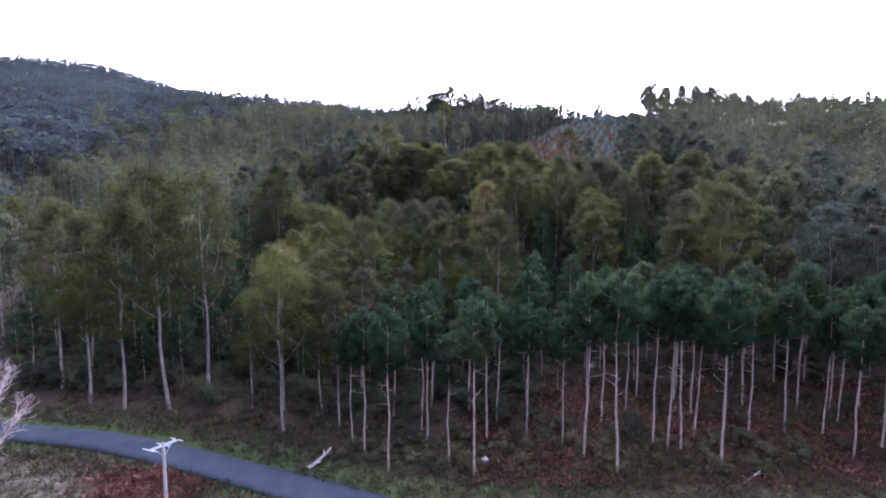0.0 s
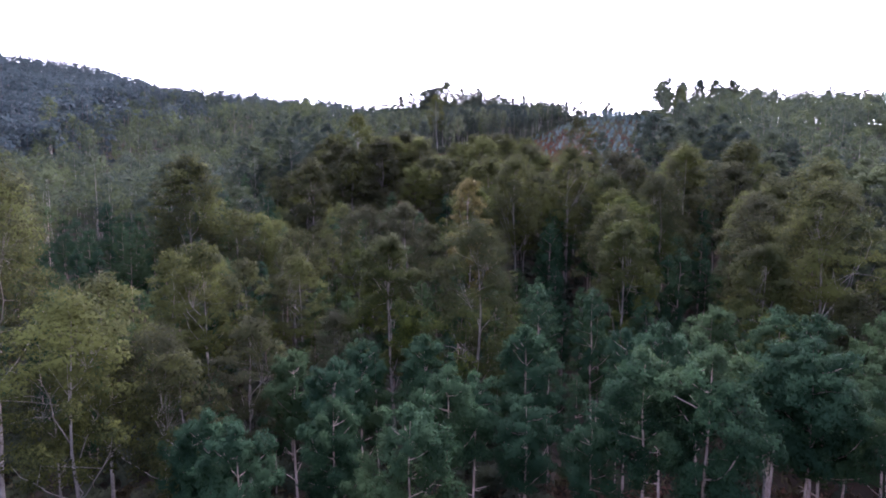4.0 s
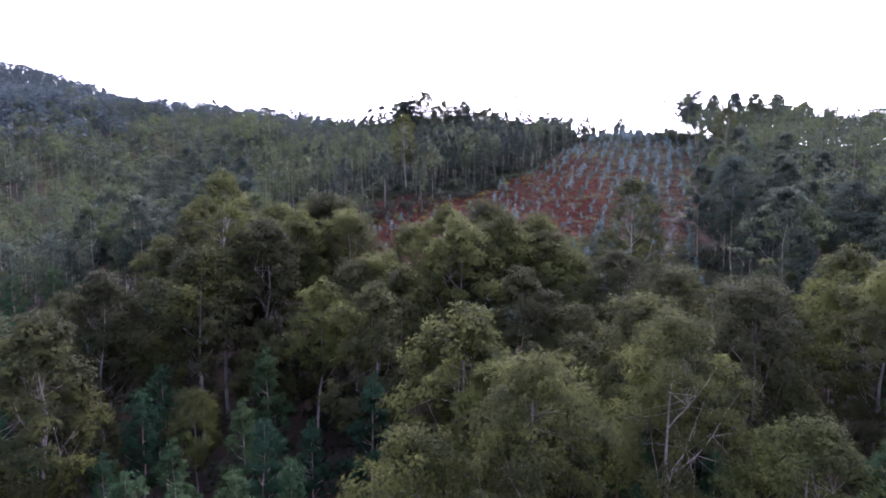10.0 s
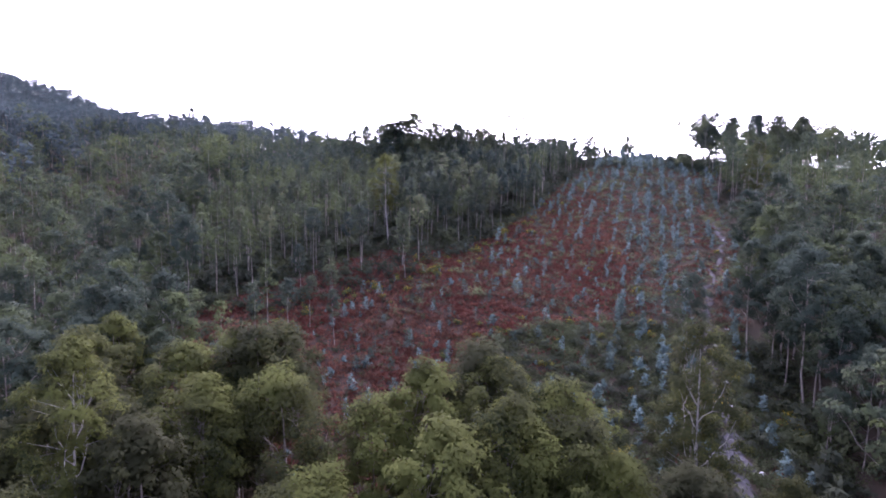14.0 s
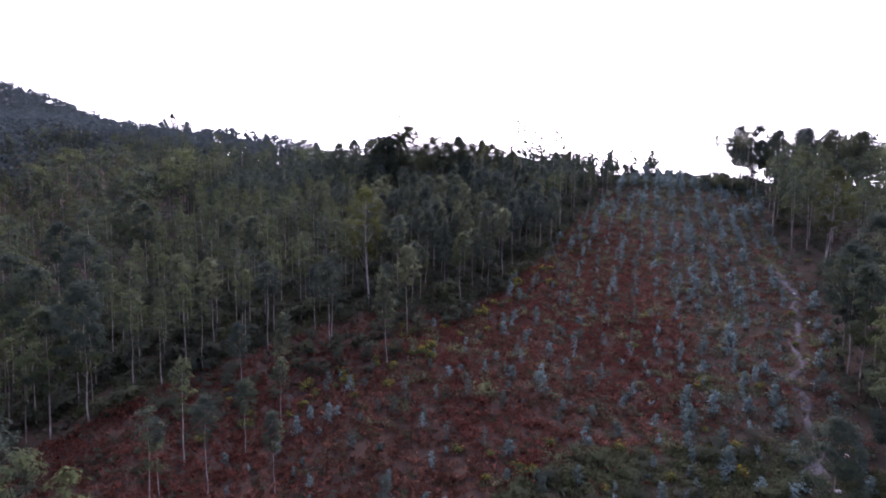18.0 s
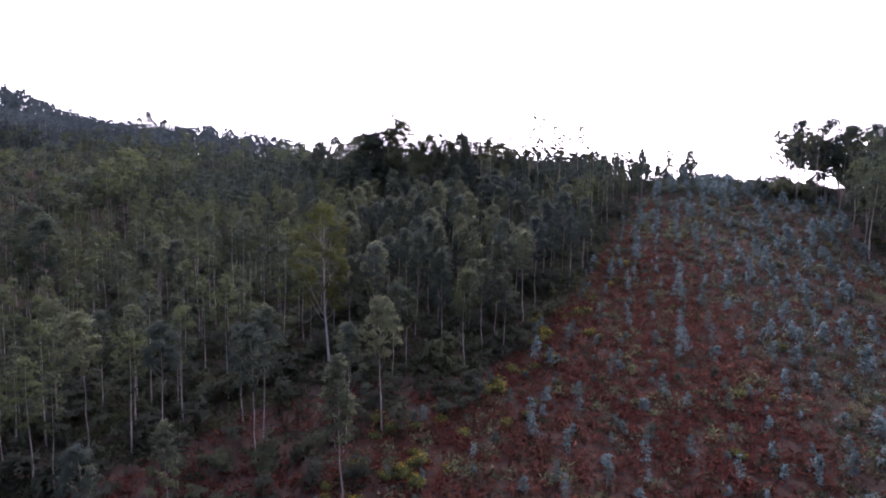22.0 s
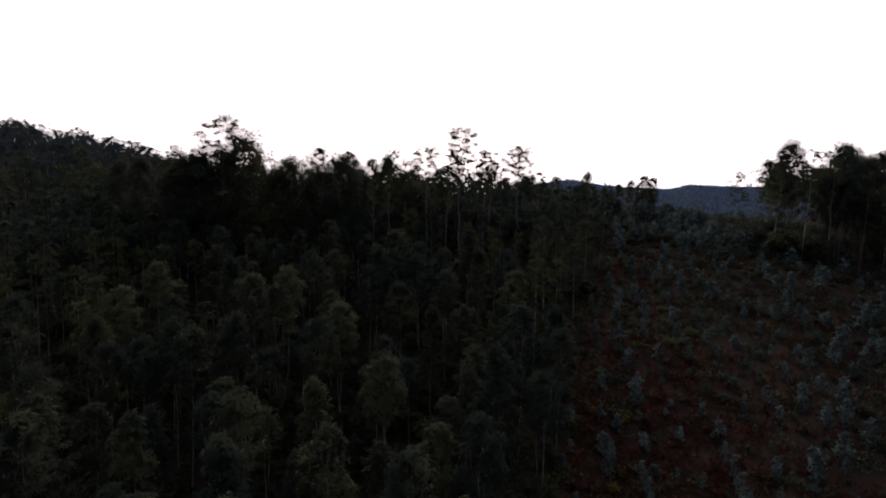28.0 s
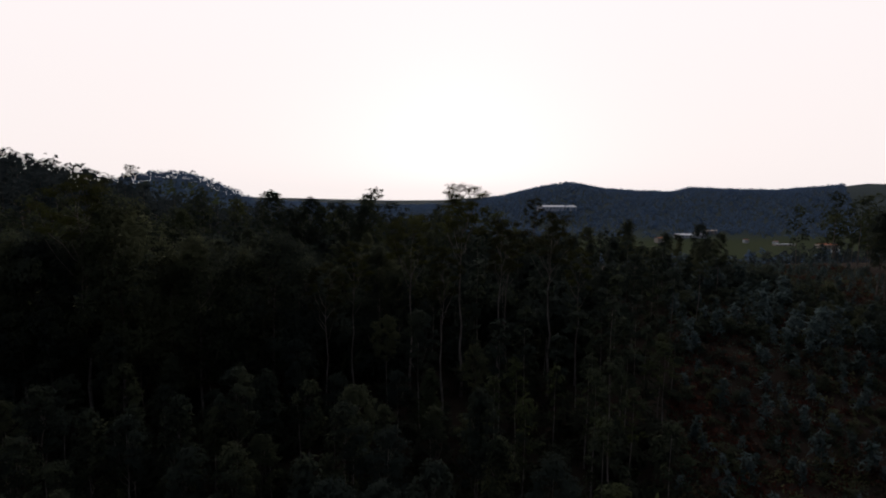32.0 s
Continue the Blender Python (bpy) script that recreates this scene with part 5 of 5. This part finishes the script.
stone("boulder", "pale grey boulder at the foot of a pine", 4.2, 52.1, 0.8, 0.7, 1.1, 3, m_rock)
stone("boulder", "low pale slab of rock in the grass", 3.3, 51.2, 0.9, 0.5, 0.4, 4)
for k, (x, y) in enumerate([(60.5, 193), (56, 188), (44, 168), (50, 172), (52.5, 178), (47, 160), (66, 207), (78, 226), (82, 236), (70, 214)]):
    tagged(stone("rock", "pale rock lying beside the worn track", x, y, 0.7 + 0.1 * (k % 4), 0.6, 0.45, 40 + k, m_rock), "pale rock lying beside the worn track", "rock", "rocks along the track")


def fallen_log(label, x, y, length, turn, tilt, radius):
    rg = np.random.default_rng(int(length * 10))
    root = tagged(new("fallen_log"), label, "log")
    pts = bent(rg, (0, 0, 0), (1, 0, 0), length, 6, 0, 0.07)
    part("stem", mesh_of("stem", *tube(pts, np.linspace(radius, radius * 0.5, 7), 8), m_pale, True), root)
    for k in (2, 4):
        b = bent(rg, pts[k], (0.6, rg.choice([-1, 1]), 0.5), length * 0.22, 3, 0, 0.15)
        part("branch_stub", mesh_of("branch_stub", *tube(b, np.linspace(radius * 0.45, 0.015, 4), 5), m_twig, True), root)
    root.matrix_basis = pose(x, y, float(ground(x, y)) + radius * 0.6, 0, -tilt, turn)
    return root


fallen_log("bleached fallen log leaning up out of the brambles", -13.2, 51.2, 3.0, 40, 16, 0.24)
fallen_log("long pale fallen branch lying in the grass", 27.6, 48.6, 3.4, 32, 0, 0.09)


def utility_pole(x, y, top):
    root = tagged(new("utility_pole"), "weathered wooden power pole with a steel crossarm beside the lane", "pole")
    z0 = float(ground(x, y))
    root.matrix_basis = pose(x, y, z0)
    h = top - z0
    part("shaft", mesh_of("shaft", *tube([(0, 0, -1), (0, 0, h * 0.5), (0, 0, h + 0.25)], (0.17, 0.145, 0.115), 12), m_pole, True), root)
    d, e = np.array((0.56, 0.83, 0)), np.array((0.93, -0.37, 0))
    arms = {s: part("crossarm", mesh_of("crossarm", *tube([d * -1.25 + e * s * 0.14 + (0, 0, h), d * 1.25 + e * s * 0.14 + (0, 0, h)], (0.05, 0.05), 4), m_zinc), root, "galvanised steel crossarm") for s in (-1, 1)}
    for s in (-1, 1):
        part("brace", mesh_of("brace", *tube([d * 0.8 * s + (0, 0, h - 0.05), (0, 0, h - 1.0)], (0.03, 0.03), 4), m_zinc), root)
    for s in (-1.2, 0.0, 1.2):
        for side in (-1, 1):
            p0 = d * s + e * 0.15 * side + (0, 0, h + 0.05)
            pts = [p0 + e * side * u * 0.65 + (0, 0, -0.02 * u) for u in (0, 0.15, 0.2, 0.35, 0.4, 0.55, 0.6, 0.75, 0.8, 1.0)]
            part("insulator", mesh_of("insulator", *tube(pts, (0.02, 0.02, 0.06, 0.06, 0.03, 0.06, 0.03, 0.06, 0.02, 0.02), 8), m_porcelain, True), arms[side], "pale porcelain insulator string")
    return root


utility_pole(-23.7, 44.6, 7.1)


def bare_tree(x, y, height, seed):
    rg = np.random.default_rng(seed)
    root = tagged(new("bare_tree"), "leafless tree with pale pinkish twigs beside the lane", "tree")
    trunk = bent(rg, (0, 0, -0.5), (0.05, 0, 1), height * 0.5, 5, 0.2, 0.06)
    part("trunk", mesh_of("trunk", *tube(trunk, np.linspace(0.2, 0.1, 6), 8), m_twig, True), root)
    fine = []
    for i in range(13):
        base = trunk[2 + i % 4]
        a = i * 2.4
        pts = bent(rg, base, (math.cos(a), math.sin(a), 0.75), height * rg.uniform(0.35, 0.55), 6, 0.1, 0.12)
        part("limb", mesh_of("limb", *tube(pts, np.linspace(0.075, 0.02, 7), 5), m_twig, True), root)
        for k in range(1, 7):
            for _ in range(7):
                t0 = bent(rg, pts[k], unit(pts[k] - pts[k - 1]) + rg.normal(size=3) * 0.6, rg.uniform(0.8, 1.9), 4, 0.08, 0.16)
                fine.append(tube(t0, np.linspace(0.02, 0.006, 5), 3))
                for q in (1, 2, 3):
                    fine.append(tube(bent(rg, t0[q], rg.normal(size=3) + (0, 0, 0.4), 0.6, 2, 0.05, 0.2), (0.01, 0.007, 0.004), 3))
    tagged(part("twigwork", mesh_of("twigwork", *joined(fine), m_twig, True), root), kind="stuff")
    root.matrix_basis = pose(x, y, float(ground(x, y)))
    return root


bare_tree(-43.8, 50.5, 12.5, 8)


# ---- the valley beyond ----
def hall(name, label, x, y, length, depth, height, turn, roof, wall, bays=6, z=None):
    root = tagged(new(name), label, "building")
    part("wall", mesh_of("wall", *box(0, 0, height / 2 - 1, length, depth, height + 2), wall), root)
    ridge = height + depth * 0.12
    e = 0.6
    v = np.array([(sx * (length / 2 + e), sy * (depth / 2 + e), height) for sx in (-1, 1) for sy in (-1, 1)] + [(-length / 2 - e, 0, ridge), (length / 2 + e, 0, ridge)])
    v = np.concatenate([v, v + (0, 0, 0.3)])
    q = [(6, 8, 11, 10), (7, 10, 11, 9), (0, 4, 5, 2), (1, 3, 5, 4), (0, 2, 8, 6), (3, 1, 7, 9), (0, 6, 10, 4), (1, 4, 10, 7), (2, 5, 11, 8), (3, 9, 11, 5)]
    part("roof", mesh_of("roof", v, np.array(q), roof), root)
    for i in range(bays):
        bx = -length / 2 + length * (i + 0.5) / bays
        wide, tall = length / bays * 0.45, height * 0.3
        rim = [box(bx + sx * wide / 2, -depth / 2 - 0.08, height * 0.55, 0.18, 0.2, tall + 0.18) for sx in (-1, 1)] + [box(bx, -depth / 2 - 0.07, height * 0.55 + sz * tall / 2, wide - 0.2, 0.18, 0.16) for sz in (-1, 1)]
        window = part("window", mesh_of("window", *joined(rim), wall), root)
        part("pane", mesh_of("pane", *box(bx, -depth / 2 - 0.04, height * 0.55, wide - 0.18, 0.06, tall - 0.16), m_pane), window, "dark glass pane")
    root.matrix_basis = pose(x, y, float(ground(x, y)) if z is None else z, 0, 0, turn)
    return root


hall("factory_hall", "long white factory hall in the far valley", 703, 1912, 120, 40, 11, 4, m_white, m_white, 10)
hall("warehouse", "long low white warehouse with a pale roof", 935, 1560, 80, 26, 9, -6, m_white, m_white, 8)
hall("warehouse", "small pale shed behind the warehouse", 1045, 1625, 30, 16, 8, -6, m_plaster, m_plaster, 3)
# Made-up building, put where a pale rounded tree stands.
hall("house", "pale building standing in for a rounded tree in the valley", 797, 1478, 20, 14, 12, 10, m_tile, m_plaster, 4)
hall("farmhouse", "farm building with an orange tiled roof", 1119, 1320, 42, 22, 9, -12, m_tile, m_plaster, 5)
hall("barn", "low white barn near the tiled farm", 1052, 1235, 16, 10, 5, 5, m_white, m_white, 2)
hall("barn", "long grey-white outbuilding beside the farm", 1065, 1385, 50, 9, 5, -8, m_white, m_plaster, 5)
hall("cottage", "small white cottage in the fields", 1030, 1469, 11, 9, 7, 0, m_tile, m_white, 2)
hall("cottage", "small white cottage by the valley lane", 1090, 1440, 11, 8, 6, 12, m_tile, m_white, 2)
